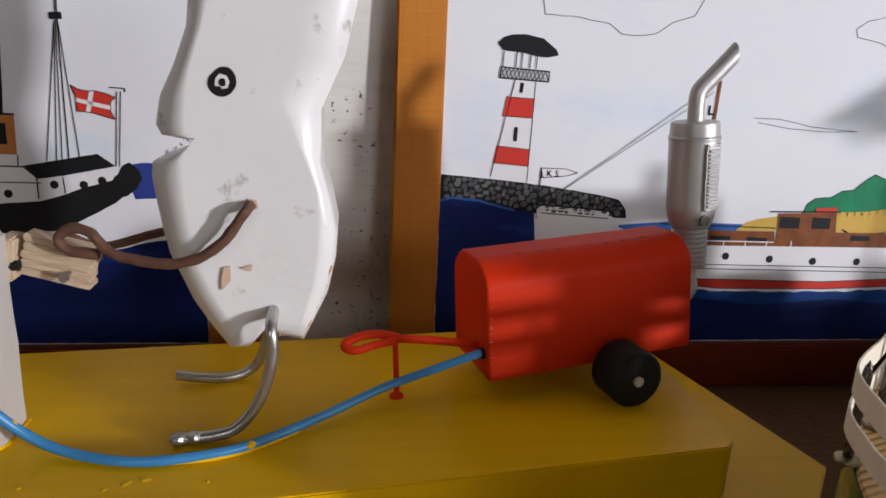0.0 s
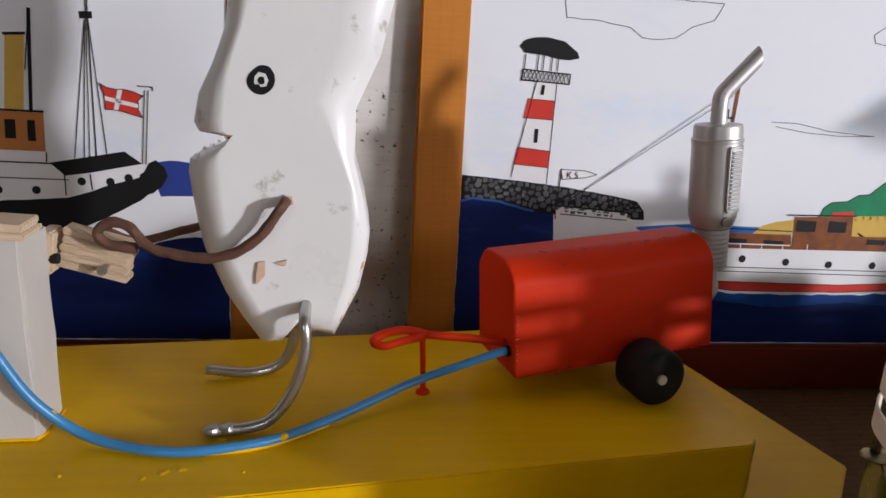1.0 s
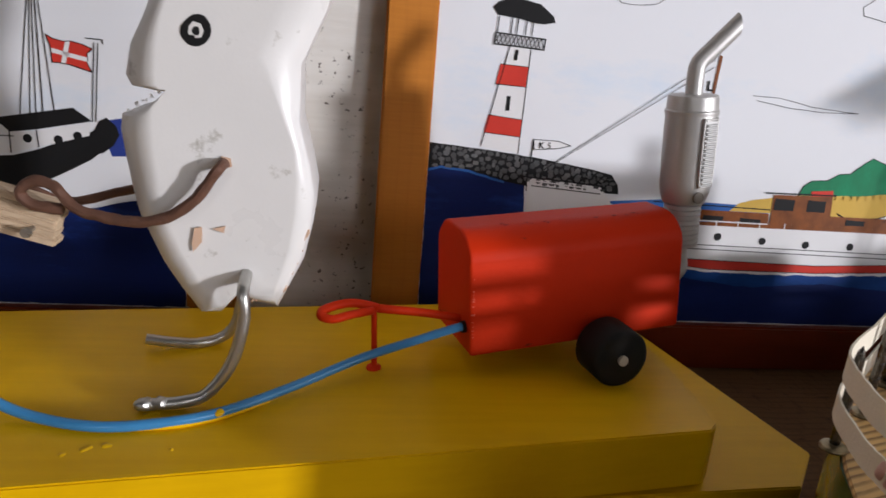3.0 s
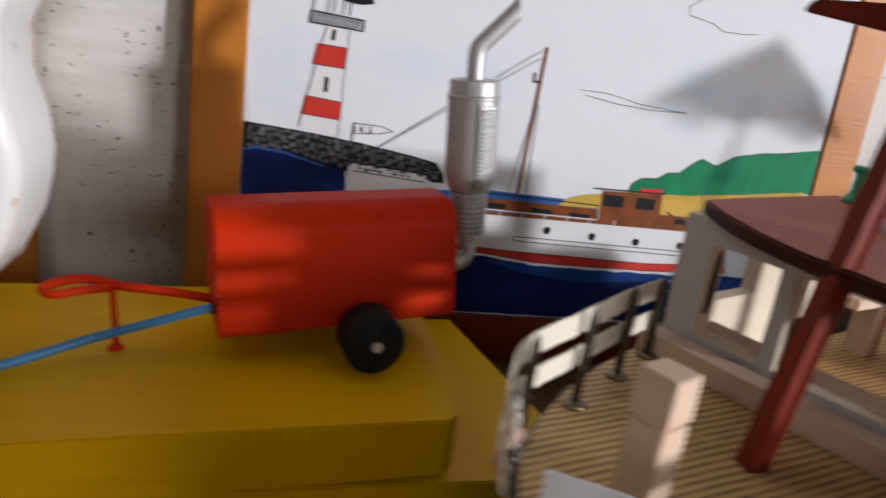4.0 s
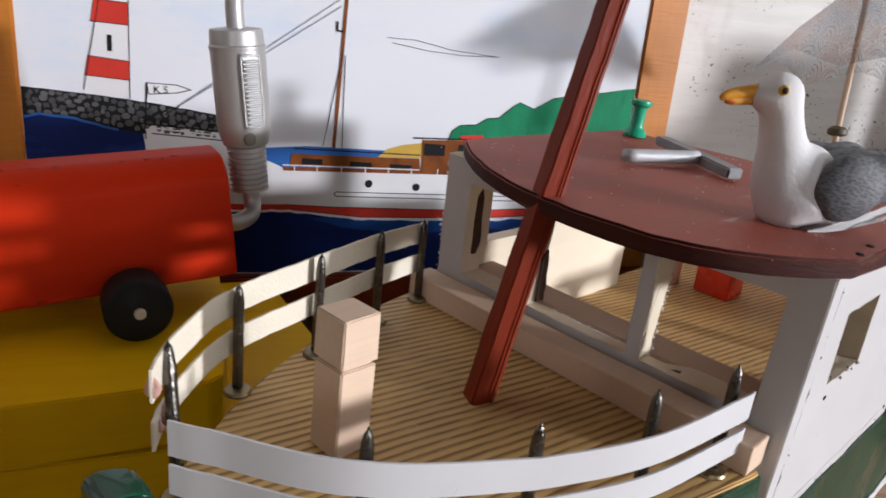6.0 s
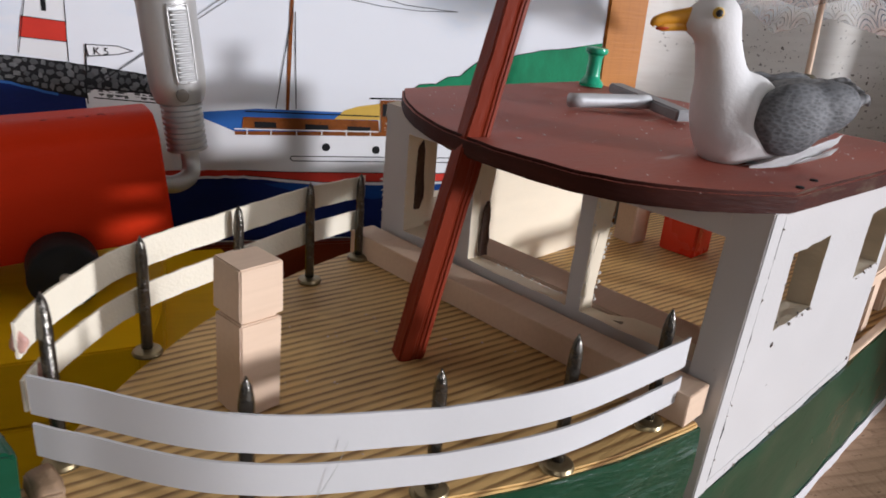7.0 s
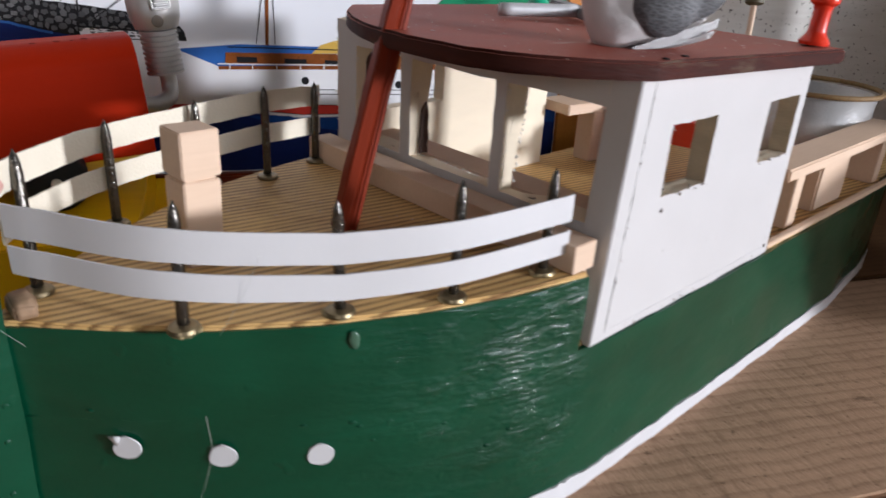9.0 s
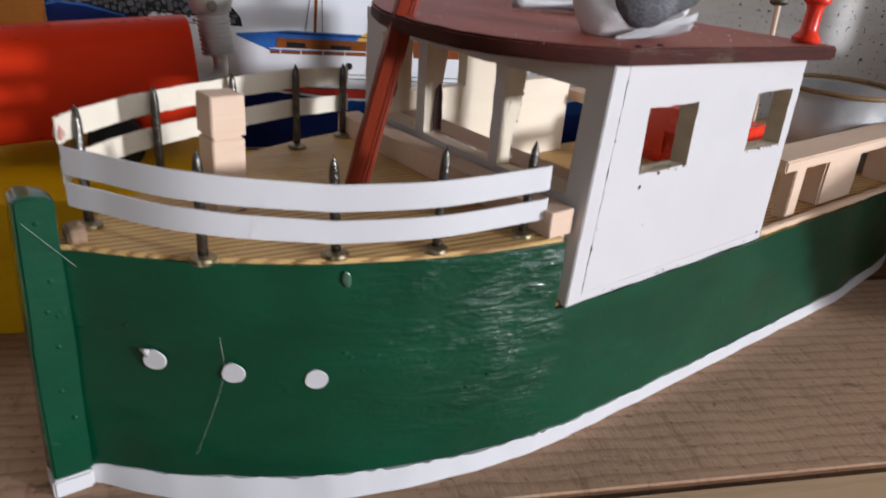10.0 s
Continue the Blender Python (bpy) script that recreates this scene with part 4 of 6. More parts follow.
# ---- the carved figure ----
OUTER = [(-0.0150, 0.2080), (-0.0161, 0.1781), (-0.0169, 0.1711), (-0.0208, 0.1606), (-0.0251, 0.1515), (-0.0267, 0.1432), (-0.0254, 0.1405), (-0.0189, 0.1397), (-0.0153, 0.1395), (-0.0182, 0.1364), (-0.0224, 0.1345), (-0.0282, 0.1322), (-0.0287, 0.1279), (-0.0278, 0.121), (-0.0267, 0.1131), (-0.0246, 0.1041), (-0.0185, 0.0893), (-0.0134, 0.0817), (-0.0078, 0.0742), (-0.0014, 0.0745), (0.0045, 0.0815), (0.0091, 0.0792), (0.0159, 0.0776), (0.0234, 0.0938), (0.0258, 0.1053), (0.0263, 0.1127), (0.0245, 0.1218), (0.0212, 0.1342), (0.0212, 0.1496), (0.0279, 0.1649), (0.0315, 0.1811), (0.033, 0.2080)]
INNER = [(-0.0060, 0.2080), (-0.0087, 0.1779), (-0.0106, 0.1704), (-0.0136, 0.1612), (-0.0155, 0.1526), (-0.0161, 0.1447), (-0.0162, 0.1419), (-0.0153, 0.1410), (-0.0137, 0.1408), (-0.0153, 0.1388), (-0.0163, 0.1371), (-0.0173, 0.1338), (-0.0174, 0.130), (-0.0171, 0.1233), (-0.0162, 0.1157), (-0.0151, 0.1071), (-0.0107, 0.0956), (-0.005, 0.0856), (-0.0004, 0.0796), (0.0021, 0.081), (0.0052, 0.0853), (0.0096, 0.0833), (0.0148, 0.0839), (0.0186, 0.097), (0.0201, 0.1079), (0.0205, 0.1185), (0.0197, 0.1271), (0.0148, 0.1403), (0.0095, 0.1514), (0.0145, 0.1643), (0.0173, 0.1796), (0.0185, 0.2080)]


def carved_figure():
    """A head sawn from a thick plank, its edges carved off, on bent wire legs, with wire arms: one mesh."""
    bm = bmesh.new()
    rings = []
    for k, deep, y in ((0.0, 0.0, 0.2880), (0.20, 0.045, 0.2880), (0.42, 0.14, 0.2880), (0.64, 0.32, 0.2880), (0.84, 0.58, 0.2880), (1.0, 1.0, 0.2880), (1.0, 0.0, 0.318), (0.5, 0.0, 0.3255), (0.0, 0.0, 0.327)):
        rings.append([bm.verts.new((a + (c - a) * k, y + deep * float(np.interp(c, [-0.02, 0.02], [0.0110, 0.0048])) + 0.0006 * noise.noise((a * 90, y * 90, b * 90)), b + (d - b) * k)) for (a, b), (c, d) in zip(INNER, OUTER)])
    n = len(OUTER)
    for a, b in zip(rings, rings[1:]):
        for k in range(n):
            bm.faces.new((a[k], a[(k + 1) % n], b[(k + 1) % n], b[k]))
    bm.faces.new(rings[0])
    bm.faces.new(rings[-1])
    head = bm
    wires = joined(tube([(0.0072, 0.2905, 0.0900), (0.0073, 0.2800, 0.0870), (0.0077, 0.2785, 0.0787), (0.0043, 0.2780, 0.0657), (-0.0024, 0.2775, 0.0562), (-0.0092, 0.2770, 0.0536), (-0.0196, 0.2760, 0.0531)], 0.0018, 12),
                   tube([(0.0030, 0.3180, 0.0840), (0.0020, 0.3185, 0.0720), (-0.0005, 0.3190, 0.0600), (-0.0055, 0.3195, 0.0542), (-0.0130, 0.3170, 0.0531), (-0.0215, 0.3160, 0.0538), (-0.0290, 0.3150, 0.0552)], 0.0018, 12))
    arms = joined(tube([(0.0012, 0.2900, 0.1222), (0.0007, 0.2830, 0.1216), (-0.0029, 0.2830, 0.1164), (-0.0091, 0.2830, 0.1095), (-0.0188, 0.2840, 0.1053), (-0.0315, 0.2860, 0.1055), (-0.0392, 0.2875, 0.1079), (-0.0443, 0.2890, 0.1128), (-0.0495, 0.2900, 0.1136), (-0.0533, 0.2905, 0.1105), (-0.0508, 0.2905, 0.1068), (-0.0424, 0.2900, 0.1062)], 0.0016, 10),
                  tube([(-0.0050, 0.3250, 0.1180), (-0.0150, 0.3240, 0.1090), (-0.0310, 0.3150, 0.1065), (-0.0464, 0.3080, 0.1033), (-0.0525, 0.3040, 0.1062), (-0.0560, 0.3030, 0.1075), (-0.060, 0.3030, 0.1050)], 0.0014, 10))
    eye = moved(wobble(lathe([(0.0040, 0), (0.0038, 0.0003)], 28), 0.0004, 300), pose(-0.0056, 0.2878, 0.1566, 90, 30, 0) @ Matrix.Diagonal((0.92, 1.06, 1, 1)))
    eye_white = moved(wobble(lathe([(0.0022, 0), (0.0021, 0.0003)], 7), 0.0004, 420), pose(-0.0056, 0.28765, 0.1566, 90))
    pupil = moved(lathe([(0.0012, 0), (0.0011, 0.0003)], 12), pose(-0.0054, 0.2875, 0.1566, 90))
    chips = joined(*[slab(wavy(shape, 0.0006, 40 + k), 0.2873, 0.2877, 0, "y") for k, shape in enumerate(([(0.0005, 0.1240), (0.0030, 0.1235), (0.0034, 0.1212), (0.0012, 0.1205)], [(-0.0070, 0.1030), (-0.0050, 0.1035), (-0.0050, 0.0990), (-0.0075, 0.0960), (-0.0078, 0.0985)], [(-0.0020, 0.1030), (0.0015, 0.1040), (0.0010, 0.1020)]))])
    arms = wobble(arms, 0.0004, 260)
    rng = random.Random(12)
    for a, b, count in (((0.0236, 0.2906, 0.1018), (0.0176, 0.2906, 0.0828), 26), ((0.0160, 0.2900, 0.0815), (0.0085, 0.2892, 0.0812), 12), ((-0.0080, 0.2905, 0.0835), (-0.0128, 0.2925, 0.0920), 9)):
        for _ in range(count):
            p = Vector(a).lerp(Vector(b), rng.random()) + Vector((rng.gauss(0, 0.0005), 0, rng.gauss(0, 0.0004)))
            r = 0.00018 + 0.0004 * rng.random() ** 2
            chips = joined(chips, ball(p, (r, 0.0004, r * (1 + rng.random() * 1.6)), (0, 20, 0), 8, 5))
    for _ in range(16):
        k = rng.random()
        p = Vector((-0.0268 + 0.0115 * k, 0.2965 - 0.0075 * k, 0.1328 + 0.0075 * k)) + Vector([rng.gauss(0, 0.0005) for _ in range(3)])
        r = 0.00015 + 0.00022 * rng.random()
        head = joined(head, ball(p, (r * 1.6, r, r), (rng.random() * 90, rng.random() * 90, 0), 7, 5))
    wires = joined(wires, wobble(ball((-0.0196, 0.2757, 0.0534), (0.0030, 0.0022, 0.0021), (0, 0, 10), 16, 10), 0.0005, 500), wobble(ball((-0.0150, 0.2760, 0.0536), (0.0026, 0.0020, 0.0020), (0, 0, 10), 14, 9), 0.0005, 500))
    stuff = bmesh.new()
    counts = []
    for piece in (head, wires, arms, eye, eye_white, pupil, chips):
        me = bpy.data.meshes.new("tmp")
        piece.to_mesh(me)
        piece.free()
        before = len(stuff.faces)
        stuff.from_mesh(me)
        bpy.data.meshes.remove(me)
        counts.append((before, len(stuff.faces)))
    stuff.faces.ensure_lookup_table()
    for slot_index, (a, b) in zip((0, 1, 2, 3, 0, 3, 4), counts):
        for i in range(a, b):
            stuff.faces[i].material_index = slot_index
    return stuff


tagged(part("carved_figure", carved_figure(), [WHITE_PAINT, ZINC, RUST, INK, plain("bare_chip", (0.60, 0.40, 0.28), 0.7, relief=0.0002)]), "white-painted carved wooden figure on bent wire legs", "figurine")

# ---- the white post with its wooden bracket ----
tool = thing("post_tool", pose(0, 0, 0), "white-painted upright block with a ribbed wooden bracket", "model tool")
POST_PAINT = plain("cream_paint", (0.47, 0.445, 0.41), 0.5, var=0.1, scale=60, relief=0.0001, stretch=(1, 1, 0.4), dirt=((0.40, 0.34, 0.27), -0.03, 80))
part("post", wobble(slab([(-0.108, 0.272), (-0.0682, 0.2748), (-0.0685, 0.2930), (-0.108, 0.291)], STAND_TOP, 0.1125, 0.0010), 0.0006, 70, 6), POST_PAINT, tool)
def ribbed(x, y0, y1, z0, z1, n):
    """A little board with rounded ribs along its length."""
    step = (z1 - z0) / n
    bars = [box(-x + 0.0004 * (k % 2), x - 0.0005 * (k % 3), y0, y1, z0 + k * step + step * 0.10, z0 + (k + 1) * step - step * 0.10, 0.0004) for k in range(n)]
    return joined(box(-x + 0.0006, x - 0.0008, y0 + 0.0011, y1 - 0.0004, z0 + 0.0003, z1 - 0.0003, 0), *bars)


part("cap_strip", moved(ribbed(0.018, -0.0015, 0.012, 0.0, 0.0050, 2), pose(-0.0845, 0.2735, 0.1125, 0, 3, 3)), BRACKET_WOOD, tool)
part("side_plate", moved(box(0, 0.0044, -0.004, 0.006, -0.0065, 0.0065, 0.0006), pose(-0.0718, 0.2960, 0.1032, 0, 4, 0)), BRACKET_WOOD, tool)
bracket = part("bracket", moved(ribbed(0.0105, -0.0035, 0.0035, -0.0066, 0.0066, 5), pose(-0.0562, 0.2985, 0.1018, 0, 15, 0)), BRACKET_WOOD, tool, "ribbed light wooden bracket")
part("screw", joined(moved(lathe([(0.0008, 0), (0.0008, 0.0040), (0.0016, 0.0042), (0.0014, 0.0052)], 12), pose(-0.0530, 0.2952, 0.0985, 90))), ZINC, bracket)
part("bolt", moved(lathe([(0.0016, -0.003), (0.0016, 0.003)], 12), pose(-0.0690, 0.2935, 0.1012, 0, 90, 0)), BLACK_RUBBER, tool)
part("paint_foot", wobble(slab([(-0.109, 0.2712), (-0.0685, 0.2742), (-0.0676, 0.2770), (-0.0678, 0.2936), (-0.109, 0.2918)], STAND_TOP, 0.0519, 0.0002), 0.0007, 260, 3), YELLOW, tool)

hose = tagged(part("air_hose", tube([(0.0800, 0.3060, 0.0672), (0.0740, 0.3045, 0.0668), (0.0610, 0.3035, 0.0625), (0.0420, 0.2990, 0.0575), (0.0205, 0.2850, 0.0542), (0.0011, 0.2715, 0.0532), (-0.0154, 0.2660, 0.0530), (-0.0304, 0.2648, 0.0530), (-0.0469, 0.2690, 0.0535), (-0.0585, 0.2715, 0.0575), (-0.0680, 0.2700, 0.0680), (-0.0765, 0.2700, 0.0830)], 0.0015, 12), BLUE_HOSE, None, "", True), "thin blue plastic hose glued along the yellow stand", "hose")
part("hose_tip", tube([(0.0795, 0.30595, 0.0672), (0.0755, 0.3050, 0.0669)], 0.0021, 12, 1), BLACK_RUBBER, hose)
part("paint_smear", tube([(0.0150, 0.2800, 0.0524), (0.0040, 0.2728, 0.0522), (-0.0080, 0.2672, 0.0520), (-0.0200, 0.2646, 0.0520)], [0.0004, 0.0011, 0.0009, 0.0004], 10), YELLOW, hose, "smear of yellow paint", True)
part("paint_smear", wobble(ball((0.0018, 0.2712, 0.0536), (0.0016, 0.0014, 0.0012), (0, 0, 30), 16, 10), 0.0003, 600), YELLOW, hose, "", True)
part("paint_smear", wobble(ball((-0.0640, 0.2712, 0.0625), (0.0026, 0.0010, 0.0016), (0, 20, 0), 16, 10), 0.0006, 500), YELLOW, hose, "", True)
for k, (x, y, r) in enumerate(((-0.0245, 0.2585, 0.0011), (-0.0295, 0.2570, 0.0014), (-0.0340, 0.2545, 0.0010), (-0.0080, 0.2570, 0.0007), (-0.0560, 0.2560, 0.0008), (-0.0600, 0.2780, 0.0012), (-0.0170, 0.2745, 0.0018), (-0.0240, 0.3170, 0.0012))):
    tagged(part("paint_drip", wobble(ball((x, y, STAND_TOP - 0.0002), (r * 1.5, r, 0.0005), (0, 0, 37 * k), 16, 8), 0.0005, 420), YELLOW, None, "", True), "dried drip of glossy yellow paint on the stand", "paint drip", "paint drips")

# ---- the wooden model boat ----
BOAT = pose(0.234, 0.2267, 0, 0, 0, 26)
boat = thing("model_boat", BOAT, "green wooden model fishing boat with white cabin and nail railing", "model boat")
DECK, WELL = 0.072, 0.0512


def half_beam(u):
    """Half the hull's width at a place along its length."""
    return float(np.interp(u, [-0.108, -0.104, -0.098, -0.0905, -0.075, -0.055, -0.035, -0.015, 0.006, 0.02, 0.06, 0.20, 0.26, 0.31], [0.0012, 0.0035, 0.0095, 0.0165, 0.0285, 0.0405, 0.0490, 0.0550, 0.0590, 0.0604, 0.0608, 0.0608, 0.055, 0.042]))


def hull_outline(u0, u1, inset=0.0, n=40):
    us = np.linspace(u0, u1, n)
    return [(u, -max(0.0004, half_beam(u) - inset)) for u in us] + [(u, max(0.0004, half_beam(u) - inset)) for u in us[::-1]]


def hull_body(u0, u1, z0, z1, inset=0.0, n=48, amount=0.0004, zn=9):
    """The hull's skin between two heights, slightly lumpy like filled and painted wood."""
    bm = bmesh.new()
    rings = []
    for z in np.linspace(z0, z1, zn):
        ring = []
        for u, v in hull_outline(u0, u1, inset, n):
            d = noise.noise((u * 70, v * 70, z * 70)) * amount * 1.6 + noise.noise((u * 330, v * 330, z * 330)) * amount * 0.5
            ring.append(bm.verts.new((u, v + d * (1 if v > 0 else -1), z)))
        rings.append(ring)
    m = len(rings[0])
    for a, b in zip(rings, rings[1:]):
        for k in range(m):
            bm.faces.new((a[k], a[(k + 1) % m], b[(k + 1) % m], b[k])).smooth = True
    bm.faces.new([bm.verts.new(v.co) for v in rings[0][::-1]])
    bm.faces.new([bm.verts.new(v.co) for v in rings[-1]])
    return bm


part("hull", hull_body(-0.108, 0.31, 0.0058, WELL - 0.0015, n=70, amount=0.0005), GREEN, boat, "glossy dark green hull planking")
part("bow_side", hull_body(-0.108, 0.0085, WELL - 0.0015, DECK - 0.0010, 0.0, 36, 0.0005, 7), GREEN, boat, "glossy dark green raised bow")


def waterline_strip():
    bm = hull_body(-0.1085, 0.312, 0.0, 0.0058, -0.0005, 220, 0.0003, 3)
    for v in bm.verts:
        flare = float(np.interp(v.co.x, [-0.108, -0.097, -0.075, -0.035, 0.02], [0.0, 0.0032, 0.0042, 0.0026, 0.0]))
        v.co.y += math.copysign(flare * max(0.0, 1 - v.co.z / 0.0058), v.co.y)
        if v.co.z > 0.004:
            v.co.z += 0.0007 * noise.noise((v.co.x * 150, v.co.y * 150, 3)) + 0.0011 * noise.noise((v.co.x * 620, v.co.y * 620, 7))
    return bm


part("waterline_strip", waterline_strip(), WHITE_CARD, boat, "white painted strip along the waterline")
part("stem_post", wobble(slab([(-0.1165, 0.0060), (-0.1065, 0.0060), (-0.1048, 0.0838), (-0.1056, 0.0848), (-0.1128, 0.0860), (-0.1138, 0.0852)], -0.0042, 0.0042, 0.0009, "y"), 0.0006, 230, 5), GREEN, boat)
part("stem_foot", slab([(-0.1168, 0.0), (-0.1068, 0.0), (-0.1066, 0.0058), (-0.1166, 0.0058)], -0.0045, 0.0045, 0.0006, "y"), WHITE_CARD, boat)
part("fore_deck", slab(hull_outline(-0.1055, 0.0085, 0.0006, 36), DECK - 0.0030, DECK, 0.0004), DECK_WOOD, boat, "striped resinous wooden foredeck")
part("well_deck", slab(hull_outline(0.0095, 0.309, 0.0014, 40), WELL - 0.0013, WELL, 0.0), DECK_WOOD, boat, "striped wooden deck inside the cabin")
part("bulkhead", box(0.0087, 0.0118, -0.0560, 0.0560, WELL, DECK, 0.0004), PALE_WOOD, boat)
part("coaming", wobble(box(0.0035, 0.0122, -0.0575, 0.0575, DECK + 0.0001, 0.0795, 0.0002), 0.0002, 90, 2), PALE_WOOD, boat, "pale wooden beam across the deck")

# railing: nails with paper strips
NAILS = [(-0.0965, 0.0060), (-0.0793, -0.0262), (-0.0512, -0.0390), (-0.0278, -0.0485), (-0.0012, -0.0518), (0.0024, 0.0519), (-0.0194, 0.0458), (-0.0450, 0.0388), (-0.0703, 0.0333)]
TIPS = [(0.0020, 0.0080), (0.0005, 0.0003), (-0.0016, -0.0016), (0.0024, 0.0014), (0.0022, 0.0008), (0, 0), (0, 0), (0.0003, -0.0006), (0.0002, -0.0002)]


def nail(u, v, lean, tall):
    post = part("rail_nail", joined(tube([(0, 0, 0), (lean[0] * 0.82, lean[1] * 0.82, tall - 0.0047), (lean[0], lean[1], tall)], [0.00125, 0.00125, 0.00012], 10, 6)), STEEL, boat, "upright steel nail, point up", True)
    post.matrix_local = pose(u, v, DECK)
    part("nail_head", wobble(lathe([(0.0031, 0.0), (0.0033, 0.0005), (0.0030, 0.0011), (0.0017, 0.0016)], 24), 0.0001, 700), BRASS, post)
    return post


for (u, v), lean, tall in zip(NAILS, TIPS, (0.0292, 0.0270, 0.0262, 0.0268, 0.0260, 0.0272, 0.0290, 0.0290, 0.0280)):
    nail(u, v, lean, tall)


def rail_strip(points, z0, z1, mat, label, lift, rough=0.0):
    """A strip of card bent along the nails; lift gives its rise at even steps along it."""
    line = curve_points([(u, v, 0) for u, v in points], 10)
    bm = bmesh.new()
    cols = []
    for i, q in enumerate(line):
        way = (line[min(i + 1, len(line) - 1)] - line[max(i - 1, 0)]).normalized()
        n = Vector((way.y, -way.x, 0)) * 0.00025
        s = float(np.interp(i / (len(line) - 1), np.linspace(0, 1, len(lift)), lift)) + rough * noise.noise((i * 0.9, z0 * 900, 1))
        cols.append([bm.verts.new((q.x + n.x * k, q.y + n.y * k, z + s)) for z, k in ((z0, 1), (z1, 1), (z1, -1), (z0, -1))])
    for a, b in zip(cols, cols[1:]):
        for k in range(4):
            bm.faces.new((a[k], a[(k + 1) % 4], b[(k + 1) % 4], b[k]))
    bm.faces.new(cols[0])
    bm.faces.new(cols[-1])
    return part("rail_strip", bm, mat, boat, label)


NEAR_LINE = [(-0.1018, -0.0030), (-0.0970, -0.0092), (-0.0810, -0.0282), (-0.0530, -0.0415), (-0.0285, -0.0502), (-0.0005, -0.0538), (0.0045, -0.0542)]
FAR_LINE = [(-0.1006, 0.0066), (-0.0965, 0.0125), (-0.0885, 0.0215), (-0.0710, 0.0352), (-0.0455, 0.0412), (-0.0200, 0.0477), (0.0024, 0.0537), (0.0060, 0.0547)]
FAR_RISE = (0.0042, 0.0038, 0.0030, 0.0018, 0.0030, 0.0031, 0.0014, 0.0014)
rail_strip(NEAR_LINE, 0.0850, 0.0917, WHITE_CARD, "white card rail strip", (0.0045, 0.0042, 0.0030, -0.0002, -0.0003, 0.0, 0.0002))
rail_strip(NEAR_LINE, 0.0764, 0.0822, WHITE_CARD, "white card rail strip", (0.0055, 0.0050, 0.0038, 0.0003, 0.0002, 0.0003, 0.0006))
rail_strip(FAR_LINE, 0.0895, 0.0960, CREAM_CARD, "cream woven rail strip", FAR_RISE, 0.0002)
rail_strip(FAR_LINE, 0.0797, 0.0856, CREAM_CARD, "cream woven rail strip", FAR_RISE, 0.0002)

# bollard
bollard = part("bollard", joined(wobble(box(-0.0045, 0.0045, -0.0045, 0.0045, 0.0, 0.0204, 0.0003), 0.0002, 170), box(-0.0038, 0.0038, -0.0038, 0.0038, 0.0195, 0.0222, 0.0002), wobble(box(-0.0047, 0.0047, -0.0047, 0.0047, 0.0212, 0.0318, 0.0003), 0.0003, 150)), PALE_WOOD, boat, "square pale wooden bollard with a notch")
bollard.matrix_local = pose(-0.0624, 0.0032, DECK, 0, 1.0, 3)

# cabin
CAB0, CAB1, CABV = 0.0165, 0.1130, 0.0605
def two_tone(ob, bare):
    """Bare wood inside the openings and on the sawn ends."""
    ob.data.materials.append(bare)
    for p in ob.data.polygons:
        if abs(p.normal.y) < 0.6:
            p.material_index = 1


near = part("cabin_side", panel((0.0160, 0.0338, 0.0565, 0.0880, 0.1090, 0.1135), (0.0505, 0.0865, 0.1055, 0.1180), {(1, 1), (3, 1)}, -0.0600, -0.0540, 0.0005), CABIN_WHITE, boat, "white cabin side with two square windows")
far = part("cabin_side", panel((0.0252, 0.0338, 0.0615, 0.0925, 0.1160, 0.1247), (WELL, 0.0865, 0.1055, 0.1180), {(1, 1), (3, 1)}, 0.0530, 0.0585, 0.00022), BARE_WALL, boat, "pale plywood cabin side with two windows")
two_tone(near, JAMB)
two_tone(far, BARE_WALL)
for v in near.data.vertices:
    if v.co.x < 0.0338:
        v.co.x += 0.0050 * (v.co.z - 0.05) / 0.068 * min(1, (0.0338 - v.co.x) / 0.0120)
front = panel((-0.0522, -0.0519, -0.0204, -0.0161, 0.0190, 0.0238, 0.0470, 0.0575), (0.0762, 0.0803, 0.1106, 0.1180), {(1, 1), (3, 1), (5, 1)}, -0.0057, 0.0033, 0.00045)
for v in front.verts:
    if v.co.y < 0 and v.co.z < 0.1075 and -0.03 < v.co.x < 0.03:
        v.co.y += 0.0040 * min(1.0, (0.1075 - v.co.z) / 0.022)
front_wall = part("cabin_front", front, CABIN_WHITE, boat, "white cabin front with three open windows")
two_tone(front_wall, BARE_WALL)
front_wall.matrix_local = pose(CAB0 + 0.0026, 0, 0, 0, 0, 90)


FIBRE = plain("torn_fibre", (0.78, 0.76, 0.72), 0.9, var=0.06, relief=0)


SCUFF = plain("grey_scuff", (0.26, 0.22, 0.18), 0.8, var=0.5, scale=400, relief=0)


def frayed(a, b, count, spread, seed):
    """Torn white fibres along a sawn edge from a to b."""
    rng, bits = random.Random(seed), []
    a, b = Vector(a), Vector(b)
    for _ in range(count):
        p = a.lerp(b, rng.random()) + Vector([rng.gauss(0, spread) for _ in range(3)])
        r = 0.00009 + 0.00022 * rng.random() ** 2
        bits.append(ball(p, (r, r * (0.6 + rng.random()), r * (0.8 + 1.6 * rng.random())), (rng.random() * 90, rng.random() * 90, rng.random() * 90), 6, 4))
    return joined(*bits)


